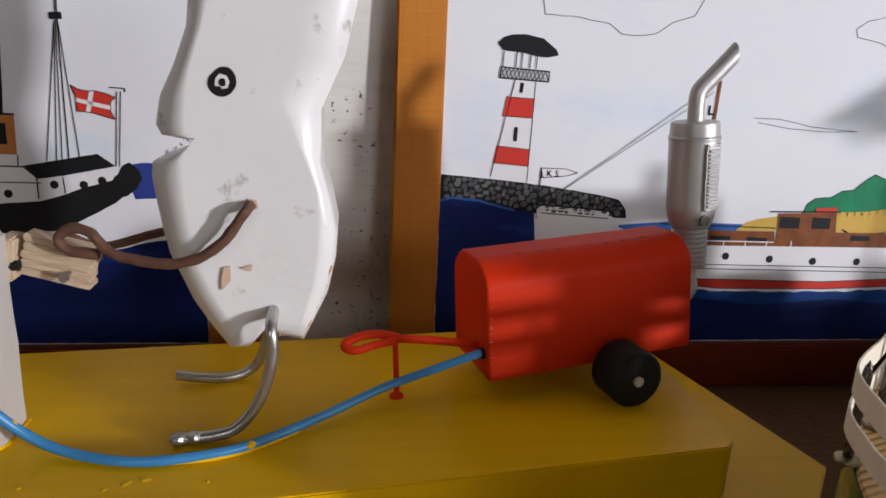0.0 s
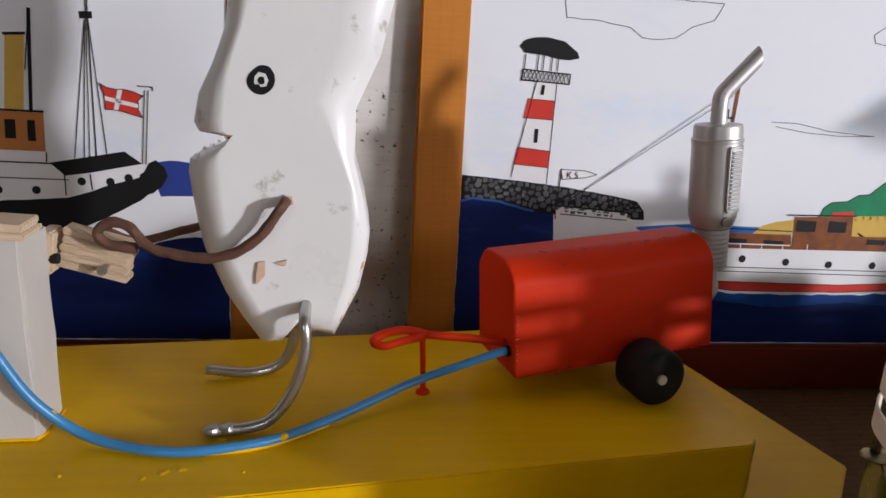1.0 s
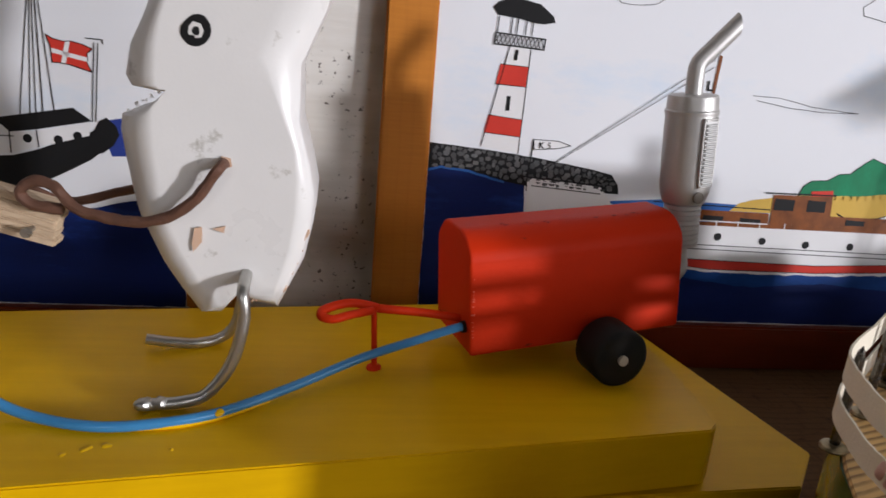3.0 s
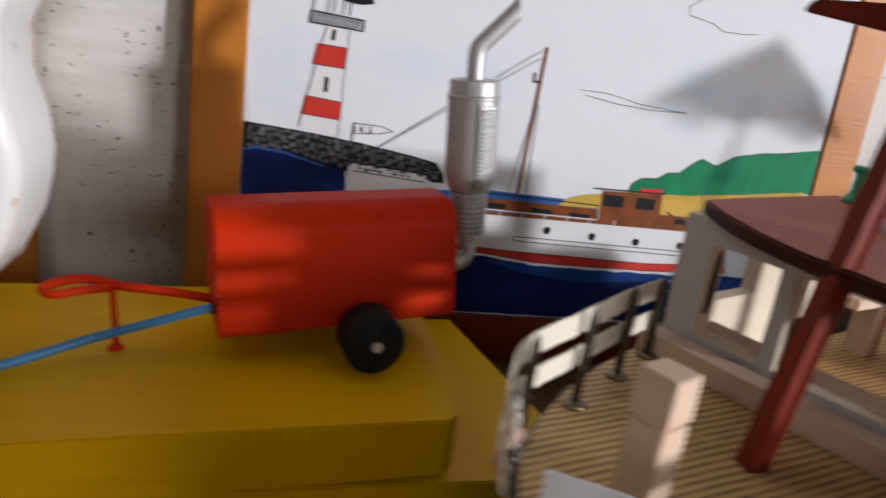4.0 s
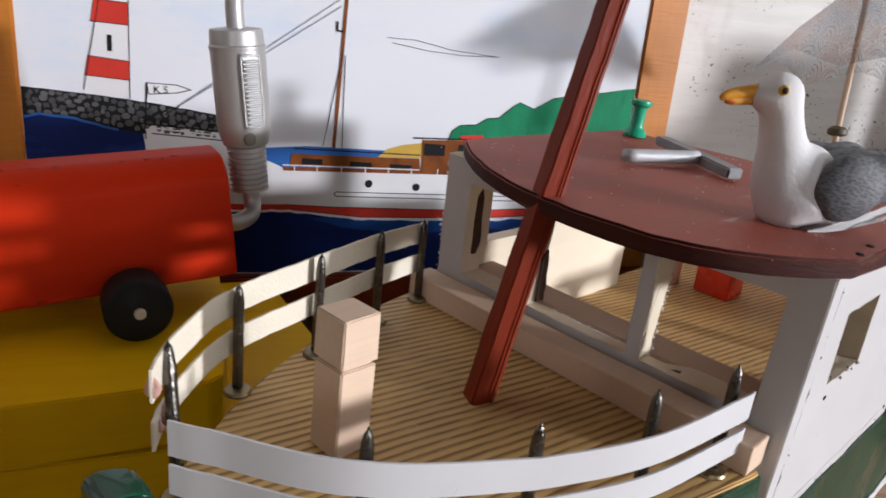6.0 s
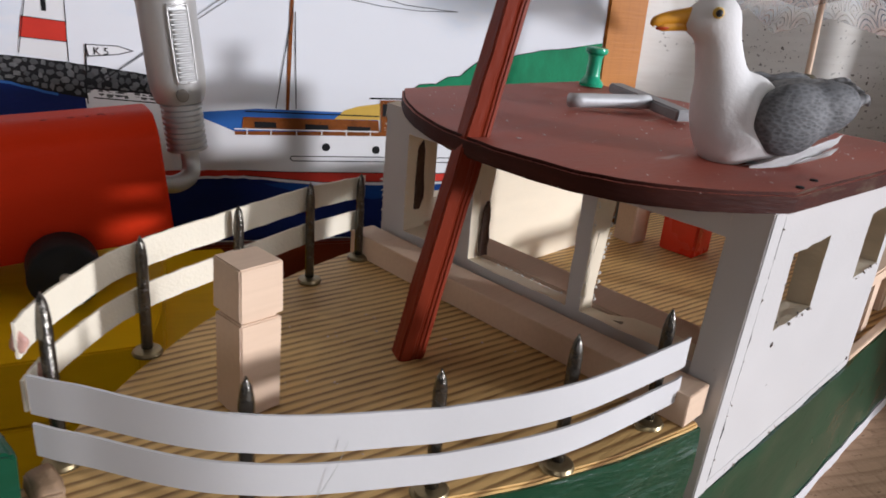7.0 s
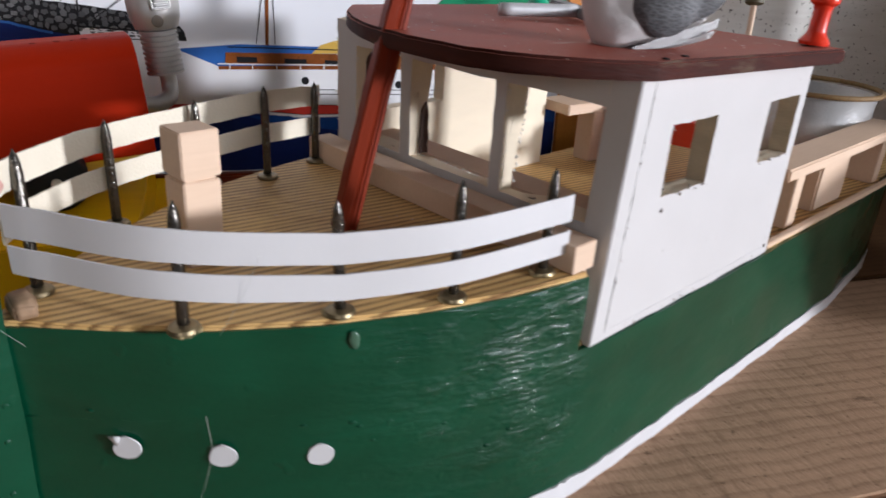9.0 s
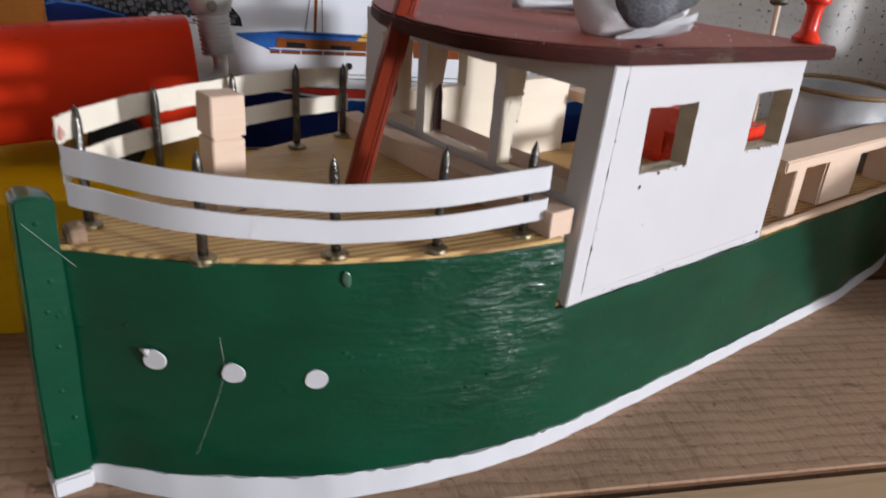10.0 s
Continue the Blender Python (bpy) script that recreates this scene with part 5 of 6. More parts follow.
for k, (a, b, n) in enumerate((((0.0160, -0.0205, 0.081), (0.0163, -0.0206, 0.109), 22), ((0.0212, -0.0205, 0.081), (0.0242, -0.0206, 0.106), 34), ((0.0204, 0.0180, 0.0803), (0.0204, -0.0150, 0.0803), 36), ((0.0160, 0.0468, 0.082), (0.0160, 0.0468, 0.110), 24), ((0.0158, 0.0578, 0.077), (0.0160, 0.0578, 0.117), 40))):
    tagged(part("frayed_edge", frayed(a, b, n, 0.00022, 70 + k), FIBRE, boat, "torn white fibres on a sawn edge", True), kind="stuff")
corner = part("corner_post", wobble(slab([(0.0112, 0.0500), (0.0170, 0.0500), (0.0220, 0.1180), (0.0162, 0.1180)], -0.0604, -0.0518, 0.0003, "y"), 0.00012, 150), CABIN_WHITE, boat, "white corner post of the cabin")
for (v, z, h) in ((0.0195, 0.0890, 0.016), (0.0482, 0.0975, 0.022)):
    glue = part("glue_smear", wobble(slab([(-0.0016, -h / 2), (0.0012, -h / 2), (0.0018, 0), (0.0008, h / 2), (-0.0012, h / 3)], -0.0004, 0.0004, 0, "y"), 0.0009, 300, 2), DARK_BROWN, boat)
    glue.matrix_local = pose(CAB0 + 0.0045, v - 0.0013, z, 0, 0, 0)
part("cabin_foot", wobble(box(0.0140, 0.1132, -0.0602, -0.0596, WELL - 0.0012, 0.0530, 0.0002), 0.0003, 260, 12), CABIN_WHITE, boat, "white painted strip under the cabin side")
part("inner_sill", wobble(box(0.0252, 0.0375, -0.0535, 0.0525, 0.0740, 0.0790, 0.0004), 0.0002, 90, 2), PALE_WOOD, boat, "pale wooden board behind the cabin front")


def roof_outline():
    """A front edge that bulges most a little off the middle, then straight sides."""
    pts = []
    for k in range(57):
        v = -0.0625 + 0.1190 * k / 56
        pts.append((-0.0135 + (0.0340 * ((v + 0.016) / 0.0725) ** 2 if v > -0.016 else 0.0320 * ((-0.016 - v) / 0.0465) ** 3), v))
    return pts + [(0.040, 0.0580), (0.118, 0.0600), (0.116, -0.0675), (0.030, -0.0632)]


roof = part("cabin_roof", wobble(slab(roof_outline(), -0.0025, 0.0020, 0.0007), 0.0002, 160), ROOF_RED, boat, "red-brown painted cabin roof with a curved front edge")
roof.data.materials.append(ROOF_EDGE)
for p in roof.data.polygons:
    if abs(p.normal.z) < 0.5:
        p.material_index = 1
roof.matrix_local = pose(0.0165, 0, 0.1205, 0, 1.4, 0) @ pose(-0.0165, 0, 0)

# mast and yard
def leaning_mast():
    """A planed square spar with a groove down its front, a little thinner towards the top."""
    bm = slab([(-0.0031, -0.0029), (0.0002, -0.0032), (0.0010, -0.0024), (0.0016, -0.0031), (0.0031, -0.0028), (0.0031, 0.0029), (-0.0031, 0.0030)], 0.0, 0.138, 0.0004)
    bmesh.ops.subdivide_edges(bm, edges=[e for e in bm.edges if e.calc_length() > 0.05], cuts=24)
    for v in bm.verts:
        k = 1.0 - 0.10 * v.co.z / 0.138
        v.co.x, v.co.y = v.co.x * k, v.co.y * k
    return wobble(bm, 0.0003, 150)


mast = part("mast", leaning_mast(), MAST_RED, boat, "red-brown varnished leaning mast")
mast.matrix_local = pose(-0.0236, -0.0008, DECK - 0.0012, 0, 16.6, 0) @ pose(0, 0, 0, 0, 0, -22)
yard = part("yard", wobble(slab([(-0.039, -0.0012), (-0.037, 0.0022), (-0.008, 0.0036), (0.012, 0.0036), (0.034, 0.0020), (0.036, -0.0012), (0.012, -0.0034), (-0.012, -0.0034)], -0.0028, 0.0028, 0.0006, "y"), 0.0002, 150), MAST_RED, boat, "red-brown varnished cross yard")
yard.matrix_local = pose(0.0035, -0.0050, 0.1782, 0, 0, 90) @ pose(0, 0, 0, 0, -4, 0)

# portholes
for u, v, z, turn in ((-0.0904, -0.0170, 0.0430, -43), (-0.0749, -0.0290, 0.0404, -38), (-0.0570, -0.0394, 0.0382, -31)):
    hole = part("porthole", wobble(lathe([(0.0030, 0), (0.0030, 0.0002), (0.0029, 0.0004)], 24), 0.00035, 420), WHITE_CARD, boat, "white card porthole disc")
    hole.matrix_local = pose(u, v, z, 0, 0, turn) @ pose(0, 0, 0, 90)

# aft deck fittings
bench = part("bench_seat", wobble(box(0.1265, 0.252, -0.0572, -0.0420, 0.0718, 0.0764, 0.0006), 0.0003, 90, 2), PALE_WOOD, boat, "long pale wooden bench plank")
part("bench_leg", wobble(box(0.1375, 0.1450, -0.0560, -0.0500, WELL, 0.0718, 0.0004), 0.0002, 150, 1), PALE_WOOD, bench)
part("bench_leg", wobble(box(0.2300, 0.2380, -0.0555, -0.0435, WELL, 0.0718, 0.0005), 0.0002, 150, 1), PALE_WOOD, bench)
part("hatch_box", wobble(box(0.166, 0.195, -0.0545, -0.0380, WELL, 0.0716, 0.0008), 0.0003, 90, 2), PALE_WOOD, boat, "pale wooden hatch box under the bench")
part("gunwale_strip", wobble(box(0.1130, 0.280, -0.0606, -0.0580, WELL, 0.0530, 0.0003), 0.0002, 150, 1), PALE_WOOD, boat, "worn pale wooden gunwale strip")
stool = part("stool_top", wobble(box(-0.0130, 0.0130, -0.0095, 0.0095, 0.0745, 0.0790, 0.0005), 0.0002, 150, 1), PALE_WOOD, boat, "pale wooden stool top")
stool.matrix_local = pose(0.1415, 0.0500, 0, 0, 0, -6)
part("stool_leg", box(0.004, 0.0145, -0.0095, 0.0005, WELL, 0.0745, 0.0004), PALE_WOOD, stool)

# dust, sanding specks and pale scuffs
def specks(count, spot, seed):
    rng, bits = random.Random(seed), []
    for _ in range(count):
        r = 0.00010 + 0.00022 * rng.random() ** 2
        bits.append(ball(spot(rng), (r * (1 + rng.random()), r, r * 0.5), (0, 0, rng.random() * 180), 6, 4))
    return joined(*bits)


DUST = plain("pale_dust", (0.62, 0.52, 0.48), 0.9, relief=0)
tagged(part("dust_speck", specks(150, lambda g: (g.uniform(-0.004, 0.112), g.uniform(-0.058, 0.050), 0.0021), 5), DUST, roof, "pale specks of dust"), kind="stuff")
tagged(part("dust_speck", specks(40, lambda g: (g.uniform(-0.060, 0.0), g.uniform(-0.030, 0.030), DECK + 0.0001), 6), DUST, boat, "pale specks of dust"), kind="stuff")

# threads and blobs of dried glue
def glue_bits(name, bm, mat=None):
    return part(name, bm, mat or GLUE, boat, "", True)


GLUE = plain("dried_glue", (0.62, 0.60, 0.52), 0.25, var=0.15, scale=300, relief=0.0003)
THREAD = plain("glue_thread", (0.45, 0.47, 0.43), 0.3, relief=0)
glue_bits("glue_thread", tube([(-0.0775, -0.0282, 0.0515), (-0.0771, -0.0284, 0.0416), (-0.0797, -0.0262, 0.0290), (-0.0842, -0.0228, 0.0138)], 0.00004, 6), THREAD)
glue_bits("glue_thread", tube([(-0.0678, -0.0368, 0.0890), (-0.0704, -0.0352, 0.0816), (-0.0740, -0.0306, 0.0711)], 0.00004, 6), THREAD)
glue_bits("glue_thread", tube([(-0.1125, -0.0050, 0.0800), (-0.1080, -0.0052, 0.0740), (-0.1030, -0.0062, 0.0675)], 0.00004, 6), THREAD)
glue_bits("glue_drop", wobble(ball((-0.0505, -0.0430, 0.0672), (0.0012, 0.0005, 0.0022), (0, 0, -28), 14, 10), 0.0003, 500), plain("clear_glue", (0.06, 0.13, 0.085), 0.15, relief=0.0001))
for u, z, r in ((-0.0505, 0.0457, 0.0007), (-0.0490, 0.0443, 0.0006), (-0.0463, 0.0399, 0.0005), (-0.0427, 0.0445, 0.0007), (-0.0600, 0.0465, 0.0005), (-0.0300, 0.0405, 0.0006), (-0.0180, 0.0300, 0.0007), (-0.0120, 0.0330, 0.0006), (-0.0950, 0.0520, 0.0006)):
    glue_bits("paint_lump", ball((u, -half_beam(u) - 0.0002, z), (r * 1.3, r * 0.5, r * 0.6), (0, 0, -25), 12, 8), GREEN)
glue_bits("joint_crack", tube([(0.0172 + 0.0050 * (z - 0.0505) / 0.0675 + 0.00022 * noise.noise((z * 300, 1, 2)), -0.06025, z) for z in np.linspace(0.0525, 0.1175, 40)], [0.00003 + 0.00034 * abs(noise.noise((k * 0.7, 5, 1))) for k in range(40)], 6, 1), INK)
for u, z, r in ((0.0355, 0.0826, 0.0006), (0.1105, 0.0530, 0.0007)):
    glue_bits("paint_chip", wobble(ball((u, -0.06015, z), (r * 0.7, 0.00022, r * 1.3), (0, 0, 0), 12, 8), 0.0003, 700), DARK_BROWN)
for k, (a, b, n) in enumerate((((0.0180, -0.0602, 0.054), (0.0224, -0.0602, 0.1175), 18), ((0.0200, -0.0603, 0.0512), (0.1120, -0.0603, 0.0512), 22), ((0.0340, -0.0602, 0.0863), (0.0565, -0.0602, 0.0863), 16), ((0.0338, -0.0602, 0.0870), (0.0338, -0.0602, 0.1050), 9), ((0.0880, -0.0602, 0.0863), (0.1090, -0.0602, 0.0863), 12))):
    tagged(part("edge_scuff", frayed(a, b, n, 0.00030, 90 + k), SCUFF, boat, "grey-brown scuffs along a painted edge", True), kind="stuff")
AMBER_GLUE = plain("amber_glue", (0.36, 0.29, 0.15), 0.18, relief=0.0003)
for u, v in NAILS[1:5]:
    glue_bits("glue_collar", wobble(ball((u, v, DECK + 0.0002), (0.0034, 0.0032, 0.0009), (0, 0, 0), 24, 10), 0.0009, 420), AMBER_GLUE)
flake = glue_bits("card_flake", slab([(-0.0945, 0.0462), (-0.0918, 0.0464), (-0.0925, 0.0440)], -0.0002, 0.0002, 0, "y"), WHITE_CARD)
flake.matrix_local = pose(-0.0912, -0.0176, 0, 0, 0, -48) @ pose(0.0912, 0, 0)
for u, v in ((0.0228, -0.0610), (0.0330, -0.0600)):
    glue_bits("screw_hole", moved(lathe([(0.0009, 0.0), (0.0008, 0.0003)], 12), pose(u, v, 0.1226 - 0.0244 * (u - 0.0165))), INK)
PINK_GLUE = plain("pink_glue", (0.62, 0.36, 0.30), 0.35, var=0.3, scale=260, relief=0.0004)
for u, v, z, r in ((-0.1000, 0.0072, 0.0965, 0.0017), (-0.0962, 0.0122, 0.0868, 0.0019), (-0.0985, 0.0098, 0.0862, 0.0013)):
    glue_bits("glue_lump", wobble(ball((u, v, z), (r * 0.6, r, r * 1.1), (0, 0, 40), 16, 10), 0.0007, 450), PINK_GLUE)
glue_bits("wood_chip", wobble(box(-0.1035, -0.0990, -0.0050, 0.0030, DECK, DECK + 0.0034, 0.0004), 0.0006, 300, 2), plain("chip_wood", (0.34, 0.22, 0.13), 0.7, var=0.4, scale=300, relief=0.0004))
for k, (du, z) in enumerate(((0.0, 0.0790), (0.0010, 0.0640), (-0.0008, 0.0560), (0.0012, 0.0545), (0.0002, 0.0460), (-0.0010, 0.0330), (0.0008, 0.0240))):
    glue_bits("paint_lump", ball((-0.1095 + du, -0.0043, z), (0.0007, 0.0003, 0.0006), (0, 0, 0), 12, 8), GREEN)

# ---- loose things on the boat ----
def on_boat(u, v, z, turn=0.0):
    return BOAT @ pose(u, v, z, 0, 0, turn)


red_t = tagged(part("red_stand", wobble(slab([(0.0148, 0.0), (0.0310, 0.0), (0.0310, 0.0150), (0.0425, 0.0245), (0.0405, 0.0265), (-0.0255, 0.0270), (-0.0240, 0.0172), (0.0148, 0.0152)], -0.0145, 0.0, 0.0006, "y"), 0.0002, 120), RED_PLASTIC), "red T-shaped plastic stand on the aft deck", "stand")
red_t.matrix_world = on_boat(0.1525, 0, WELL, 90)
tub = thing("tin_tub", on_boat(0.2440, -0.0170, WELL), "grey tin tub with a brown wooden rim", "tub")
part("wall", lathe([(0.024, 0), (0.0255, 0.002), (0.0265, 0.0345), (0.0250, 0.0345), (0.0240, 0.003)], 32), plain("dull_tin", (0.58, 0.58, 0.57), 0.4, 0.35, var=0.3, scale=70, relief=0.0004), tub, "", True)
ring = [(0.0285 * math.cos(a), 0.0285 * math.sin(a), 0.0362) for a in (math.tau * k / 24 for k in range(25))]
part("rim", tube(ring, 0.0012, 8, 1), wood("rim_wood", (0.25, 0.16, 0.07), (0.12, 0.07, 0.03), 0.003), tub, "brown wooden rim", True)

GULL_WHITE = plain("gull_white", (0.70, 0.69, 0.68), 0.65, var=0.06, scale=150, relief=0.0002, spec=0.25)


def feathers(name, light, dark, pitch):
    """Moulded scale-like feathers: pale rims round dark cells."""
    m, t, b = nodes_of(name, 0.6, 0.0, 0.3)
    cell = t.nodes.new("ShaderNodeTexVoronoi")
    cell.inputs["Scale"].default_value = 1 / pitch
    link(t, coords(t, (0.55, 1, 1.2)), cell.inputs["Vector"])
    c = ramp_of(t, cell.outputs["Distance"], [(0.25, dark), (0.62, light)])
    c = mixed(t, 0.35, c, ramp_of(t, noise_of(t, coords(t), 260), [(0.4, dark), (0.6, light)]))
    link(t, c, b.inputs["Base Color"])
    bumped(t, b, cell.outputs["Distance"], 0.4, 0.0003)
    return m


GULL_GREY = feathers("gull_wing", (0.150, 0.154, 0.162), (0.075, 0.077, 0.081), 0.0008)
GULL_TAIL = wood("gull_tail", (0.20, 0.20, 0.205), (0.012, 0.012, 0.013), 0.0024, axis="X", contrast=1.0, wander=1.0, fibres=0.1, band=(0.30, 0.70, 1.0))
GULL_DARK = plain("gull_dark", (0.020, 0.020, 0.021), 0.5, var=0.4, scale=300, relief=0)
BILL = plain("gull_bill", (0.62, 0.27, 0.015), 0.4, var=0.2, scale=300, relief=0.0001)
BILL_RED = plain("gull_bill_spot", (0.50, 0.06, 0.01), 0.4, relief=0)


def gull():
    """A moulded gull figurine, breast forward along -x: one mesh."""
    neck = [(0.0020, 0.0, 0.0058), (0.0004, 0.0035, 0.0080), (-0.0026, 0.0080, 0.0074), (-0.0043, 0.0125, 0.0068), (-0.0053, 0.0172, 0.0059), (-0.0068, 0.0215, 0.0052), (-0.0080, 0.0255, 0.0049), (-0.0092, 0.0290, 0.0050)]
    white = [tube([(x, 0, z) for x, z, r in neck], [r for x, z, r in neck], 32, 8),
             ball((-0.0099, 0, 0.0299), (0.0059, 0.0054, 0.0056), (0, 0, 0), 32, 18),
             ball((-0.0134, 0, 0.0296), (0.0042, 0.0038, 0.0037), (0, -8, 0), 28, 16),
             ball((0.0046, 0, 0.0066), (0.0136, 0.0098, 0.0068), (0, -4, 0), 32, 18),
             ball((0.0008, 0, 0.0110), (0.0086, 0.0088, 0.0088), (0, 20, 0), 32, 18),
             ball((0.0172, 0, 0.0066), (0.0075, 0.0046, 0.0030), (0, -16, 0), 24, 12)]
    narrow = Matrix.Diagonal((1, 0.72, 1, 1))
    pieces = [
        (blended(white, 0.0006, 60), 0),
        *[(blended([ball((0.0082, 0.0078 * k, 0.0108), (0.0092, 0.0042, 0.0082), (0, -14, 2 * k), 32, 18), ball((0.0138, 0.0066 * k, 0.0124), (0.0112, 0.0038, 0.0066), (0, -18, 7 * k), 32, 18)], 0.0005, 14), 1) for k in (-1, 1)],
        (ball((0.0115, 0, 0.0146), (0.0098, 0.0066, 0.0038), (0, -14, 0), 28, 14), 1),
        (moved(tube([(-0.0148, 0, 0.0301), (-0.0185, 0, 0.0298), (-0.0214, 0, 0.0293), (-0.0234, 0, 0.0285), (-0.0240, 0, 0.0277)], [0.0022, 0.0016, 0.0013, 0.0011, 0.0005], 18, 6), narrow), 3),
        (moved(tube([(-0.0150, 0, 0.0284), (-0.0185, 0, 0.0281), (-0.0216, 0, 0.0277), (-0.0228, 0, 0.0275)], [0.0012, 0.0011, 0.0010, 0.0004], 16, 6), narrow), 3),
        (ball((-0.0212, 0, 0.0275), (0.0019, 0.0008, 0.0006), (0, -8, 0), 14, 8), 4),
        (ball((-0.0120, -0.0045, 0.0314), (0.0012, 0.0009, 0.0012), (0, 0, -24), 14, 10), 5),
        (ball((-0.0121, -0.0051, 0.0314), (0.0008, 0.0006, 0.0008), (0, 0, -24), 12, 8), 2),
        (ball((-0.0120, 0.0046, 0.0314), (0.0014, 0.0009, 0.0013), (0, 0, 24), 14, 10), 5)]
    for i in range(5):
        pieces.append((tube([(0.0200, -0.0078 + 0.0022 * i, 0.0128 + 0.0010 * i), (0.0262, -0.0062 + 0.0018 * i, 0.0160 + 0.0006 * i), (0.0288, -0.0052 + 0.0016 * i, 0.0146 + 0.0006 * i)], [0.0016, 0.0013, 0.0004], 10, 5), 2 if i % 2 else 6))
        pieces.append((tube([(0.0150, -0.0050 + 0.0019 * i, 0.0128 + 0.0006 * i), (0.0210, -0.0042 + 0.0015 * i, 0.0158 + 0.0003 * i), (0.0264, -0.0026 + 0.0012 * i, 0.0150 + 0.0007 * i)], [0.0026, 0.0021, 0.0006], 12, 5), 6))
    out, marks = bmesh.new(), []
    for bm, slot_index in pieces:
        me = bpy.data.meshes.new("tmp")
        bm.to_mesh(me)
        bm.free()
        before = len(out.faces)
        out.from_mesh(me)
        bpy.data.meshes.remove(me)
        marks.append((before, len(out.faces), slot_index))
    out.faces.ensure_lookup_table()
    for a, b, slot_index in marks:
        for i in range(a, b):
            out.faces[i].material_index = slot_index
    return out


bird = tagged(part("gull_figurine", gull(), [GULL_WHITE, GULL_GREY, GULL_DARK, BILL, BILL_RED, YELLOW_INK, GULL_TAIL], None, "", True), "white and grey moulded gull figurine with orange bill", "figurine")
bird.matrix_world = pose(0.2812, 0.2045, 0.1226, 0, 0, -8) @ Matrix.Scale(0.97, 4)


def curled_sheet():
    """A scrap of stiff tissue, flat under the bird and curling up behind it."""
    bm = bmesh.new()
    rows = []
    for i in range(15):
        k = i / 14
        x = -0.001 + 0.0230 * k
        w = 0.0046 + 0.0016 * math.sin(3.1 * k + 0.3)
        rows.append([bm.verts.new((x + 0.0016 * math.sin(j * 1.3), -0.0005 + w * (j / 4 - 1), 0.0004 + 0.0016 * (j < 2) * k + 0.0065 * max(0, k - 0.35) ** 1.7 + 0.0011 * (noise.noise((i * 0.35, j * 0.5, 2)) + 0.25) * (j in (0, 1, 7, 8)))) for j in range(9)])
    for a, b in zip(rows, rows[1:]):
        for j in range(8):
            bm.faces.new((a[j], a[j + 1], b[j + 1], b[j]))
    curl = []
    for i in range(19):
        k = i / 18
        x, y, low = 0.002 + 0.0225 * k, -0.0074 + 0.0060 * k ** 2, 0.0006 + 0.0056 * k ** 2
        tall = 0.0008 + 0.0026 * math.sin(2.6 * k) + 0.0004 * noise.noise((i * 0.6, 3, 1))
        curl.append([bm.verts.new((x, y - 0.0012 * j * j / 9, low + tall * j / 3)) for j in range(4)])
    for a, b in zip(curl, curl[1:]):
        for j in range(3):
            bm.faces.new((a[j], a[j + 1], b[j + 1], b[j]))
    bmesh.ops.solidify(bm, geom=list(bm.faces), thickness=0.00025)
    return bm


scrap = tagged(part("tissue_scrap", curled_sheet(), plain("white_tissue", (0.80, 0.80, 0.80), 0.8, var=0.05, scale=90, relief=0.0001), None, "", True), "stiff white paper scrap curling up under the gull", "paper")
scrap.matrix_world = pose(0.2812, 0.2045, 0.1217, 0, 0, -14)

PIN = [(0.0043, 0.0), (0.0045, 0.0010), (0.0038, 0.0021), (0.0030, 0.0031), (0.0026, 0.0044), (0.0025, 0.0100), (0.0029, 0.0113), (0.0040, 0.0121), (0.0042, 0.0130), (0.0040, 0.0138), (0.0030, 0.0142)]


def push_pin(m, mat, label):
    pin = thing("push_pin", m, label, "push pin", "push pins on the roof")
    part("grip", lathe(PIN, 32), mat, pin)
    part("needle", moved(lathe([(0.0005, -0.002), (0.0005, 0.0002)], 8), pose(0, 0, 0)), STEEL, pin)
    return pin


push_pin(on_boat(0.1060, 0.0475, 0.1206) @ pose(0, 0, 0, 0, 3, 0), GREEN_PLASTIC, "green plastic push pin stuck in the cabin roof")
push_pin(on_boat(0.1085, -0.0600, 0.1206) @ pose(0, 0, 0, 0, 4, 0), RED_PLASTIC, "red plastic push pin stuck in the cabin roof")
rod = tagged(part("silver_rod", moved(tube([(-0.0135, 0, 0), (0.0, 0.0002, 0), (0.0135, 0, 0)], 0.0021, 14, 4), pose(0, 0, 0)), ALU, None, "", True), "short round rod painted silver lying on the roof", "rod")
rod.matrix_world = on_boat(0.0612, 0.0096, 0.1245, -24)
slat = tagged(part("silver_paddle", wobble(box(-0.024, 0.024, -0.0025, 0.0025, -0.0016, 0.0016, 0.0005), 0.0002, 200, 2), plain("scuffed_silver_paint", (0.30, 0.305, 0.31), 0.6, 0.2, var=0.35, scale=150, relief=0.0004)), "flat wooden paddle painted silver lying on the roof", "paddle")
slat.matrix_world = on_boat(0.0785, 0.0075, 0.1240, 57)

# paper parasol on the aft deck
parasol = thing("paper_parasol", on_boat(0.196, -0.004, 0.0) @ pose(0, 0, 0, -6, 8, 0), "folded paper parasol printed with waves on a wooden pick", "parasol")


FOLD = radians(-8)  # turn of the folds round the pick


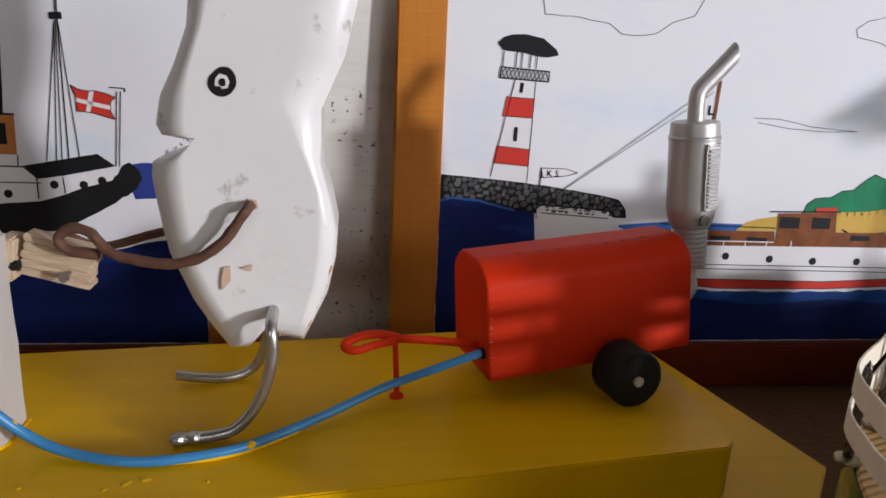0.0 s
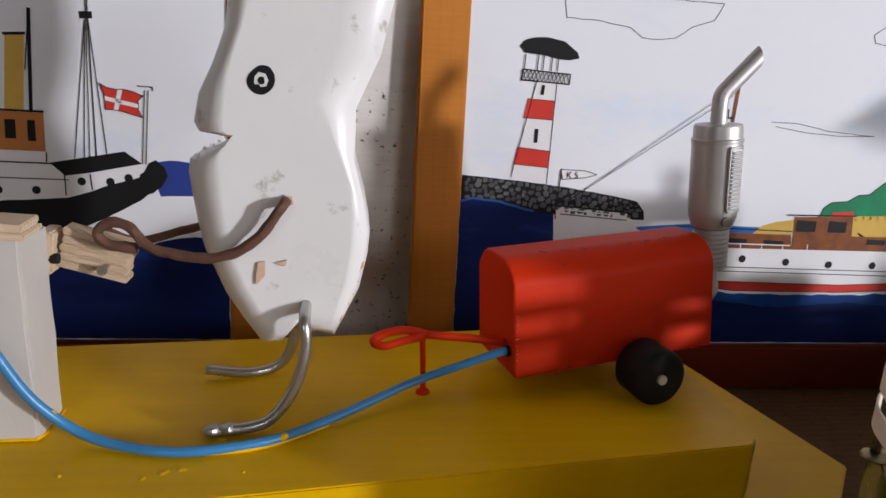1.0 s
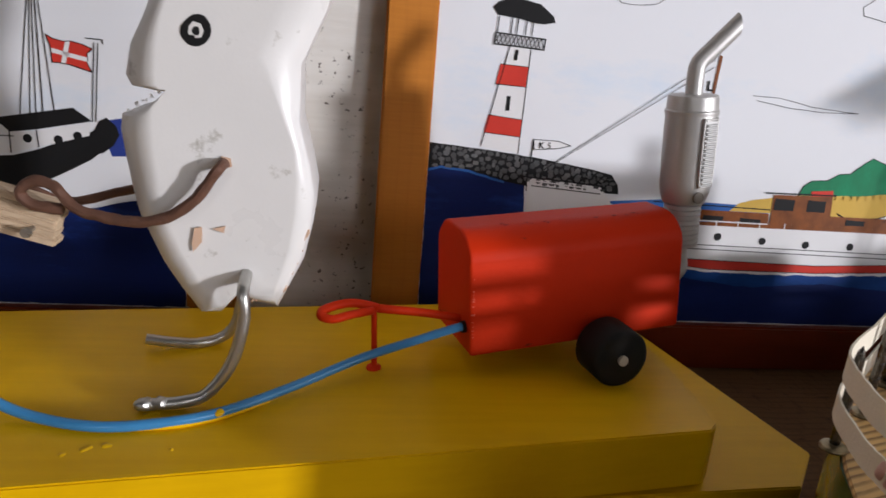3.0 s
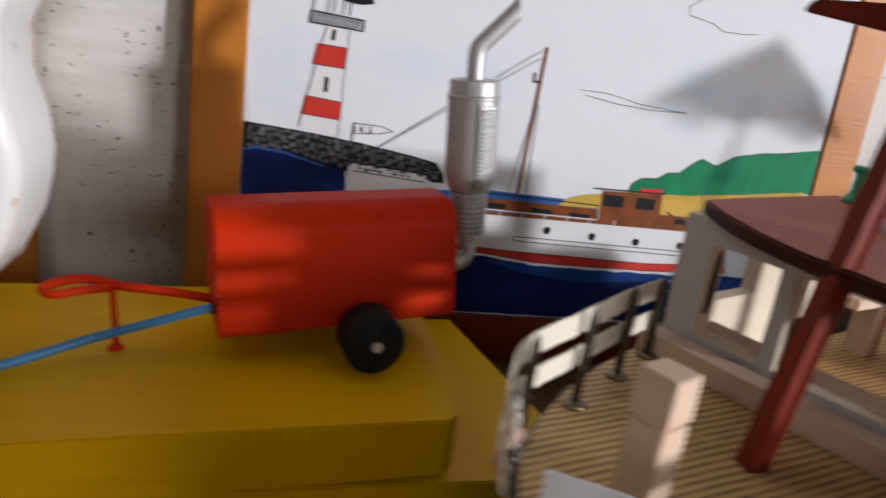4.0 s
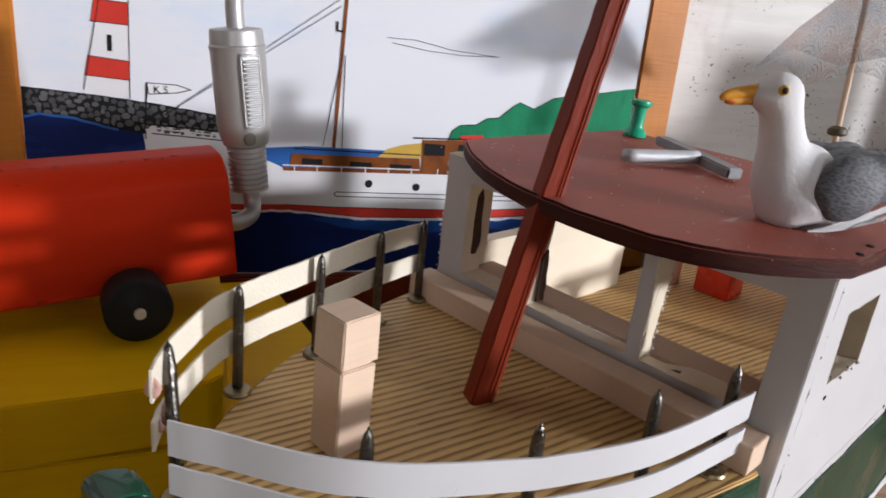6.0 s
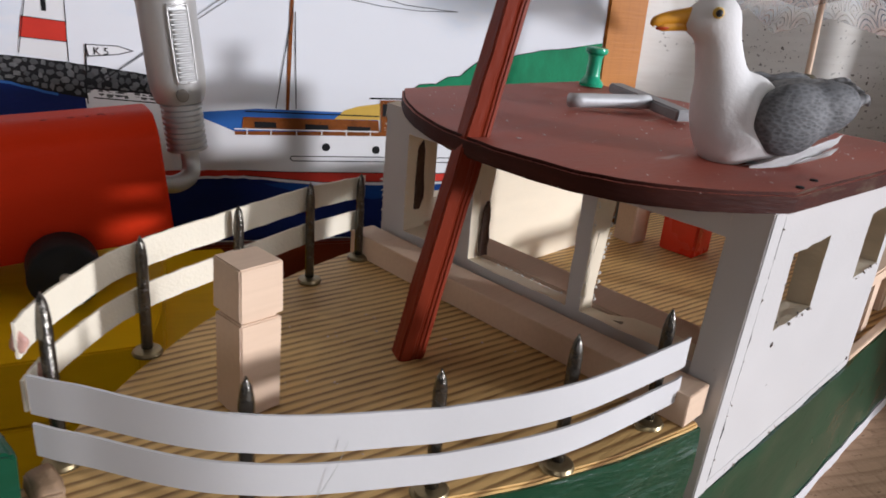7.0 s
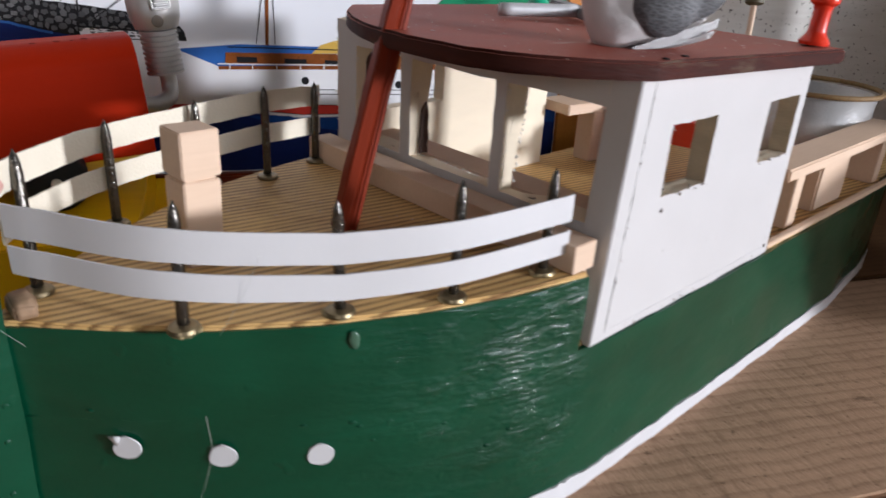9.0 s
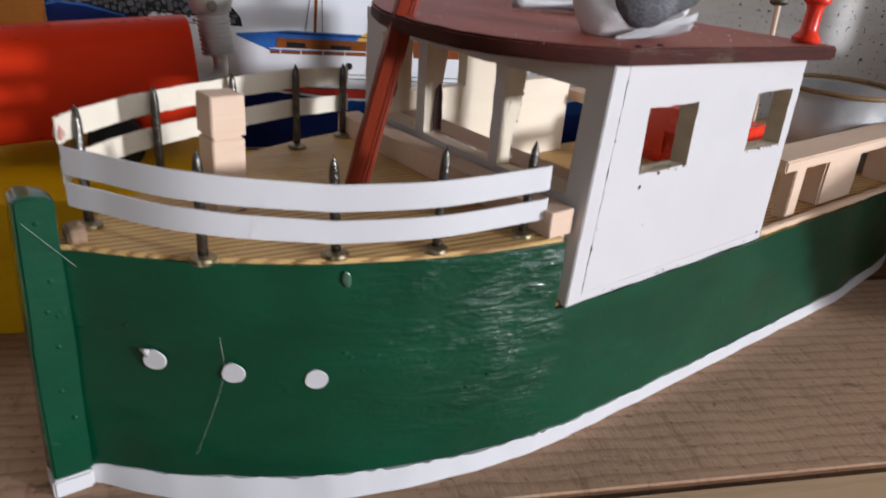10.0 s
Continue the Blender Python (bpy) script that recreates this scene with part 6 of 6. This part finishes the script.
def parasol_paper():
    """Pleated paper: ridges and folds run down from the tip."""
    bm = bmesh.new()
    n = 10

    def ring(wide, narrow, high, low):
        """Points in turn on a ridge and in a fold, the first fold facing away along the boat."""
        return [bm.verts.new((r * math.cos(a), r * math.sin(a), z)) for k in range(n) for a, r, z in [(math.tau * (k + 0.5) / n + FOLD, *((wide, low) if k % 2 else (narrow, high)))]]

    tip, mid, rim = ring(0.004, 0.004, 0.192, 0.192), ring(0.0245, 0.0215, 0.176, 0.171), ring(0.041, 0.034, 0.158, 0.150)
    for a, b in ((tip, mid), (mid, rim)):
        for k in range(n):
            bm.faces.new((a[k], a[(k + 1) % n], b[(k + 1) % n], b[k]))
    bmesh.ops.solidify(bm, geom=list(bm.faces), thickness=0.0003)
    return bm


def wave_paper():
    """Grey-white paper with rings of blue and coral scallops."""
    m, t, b = nodes_of("wave_paper", 0.7, 0.0, 0.3)
    v = coords(t)

    def calc(operation, x, y=0.0):
        n = t.nodes.new("ShaderNodeMath")
        n.operation = operation
        for value, socket in ((x, n.inputs[0]), (y, n.inputs[1])):
            if isinstance(value, (int, float)):
                socket.default_value = value
            else:
                link(t, value, socket)
        return n.outputs[0]

    apart = t.nodes.new("ShaderNodeSeparateXYZ")
    link(t, v, apart.inputs[0])
    x, y = apart.outputs["X"], apart.outputs["Y"]
    out = calc("SQRT", calc("ADD", calc("MULTIPLY", x, x), calc("MULTIPLY", y, y)))
    row = calc("DIVIDE", out, 0.0062)
    row_index = calc("FLOOR", row)
    across = calc("ADD", calc("MULTIPLY", calc("ARCTAN2", y, x), 24 / math.tau), calc("MULTIPLY", row_index, 0.5))
    p = calc("SUBTRACT", calc("FRACT", across), 0.5)
    q = calc("SUBTRACT", 1.0, calc("FRACT", row))
    reach = calc("SQRT", calc("ADD", calc("MULTIPLY", calc("MULTIPLY", p, p), 3.2), calc("MULTIPLY", q, q)))
    line = ramp_of(t, calc("SINE", calc("MULTIPLY", reach, 24.0)), [(0.62, (0, 0, 0)), (0.85, (1, 1, 1))])
    fan = t.nodes.new("ShaderNodeTexWhiteNoise")
    fan.noise_dimensions = "2D"
    pair = t.nodes.new("ShaderNodeCombineXYZ")
    link(t, calc("FLOOR", across), pair.inputs[0])
    link(t, row_index, pair.inputs[1])
    link(t, pair.outputs[0], fan.inputs["Vector"])
    tint = ramp_of(t, fan.outputs["Value"], [(0.38, (0.03, 0.09, 0.24)), (0.50, (0.08, 0.08, 0.10)), (0.62, (0.45, 0.07, 0.05))])
    wash = ramp_of(t, noise_of(t, v, 40, 2), [(0.40, (0.52, 0.60, 0.66)), (0.5, (0.66, 0.65, 0.62)), (0.6, (0.68, 0.55, 0.50))])
    c = mixed(t, line, wash, tint)
    link(t, c, b.inputs["Base Color"])
    thin, both = t.nodes.new("ShaderNodeBsdfTranslucent"), t.nodes.new("ShaderNodeMixShader")
    both.inputs[0].default_value = 0.75
    link(t, c, thin.inputs["Color"])
    link(t, b.outputs[0], both.inputs[1])
    link(t, thin.outputs[0], both.inputs[2])
    sheer, all_three = t.nodes.new("ShaderNodeBsdfTransparent"), t.nodes.new("ShaderNodeMixShader")
    all_three.inputs[0].default_value = 0.60
    link(t, both.outputs[0], all_three.inputs[1])
    link(t, sheer.outputs[0], all_three.inputs[2])
    link(t, all_three.outputs[0], t.nodes["Material Output"].inputs["Surface"])
    return m


part("canopy", parasol_paper(), wave_paper(), parasol, "grey paper printed with blue and coral waves")
part("pick", tube([(0, 0, WELL), (0, 0, 0.12), (0, 0, 0.196)], 0.0013, 10, 1), PALE_WOOD, parasol)
part("collar", moved(lathe([(0.0024, 0.1245), (0.0042, 0.1255), (0.0042, 0.1275), (0.0024, 0.1290)], 14), pose(0, 0, 0)), plain("brown_collar", (0.09, 0.075, 0.04), 0.6, relief=0), parasol)
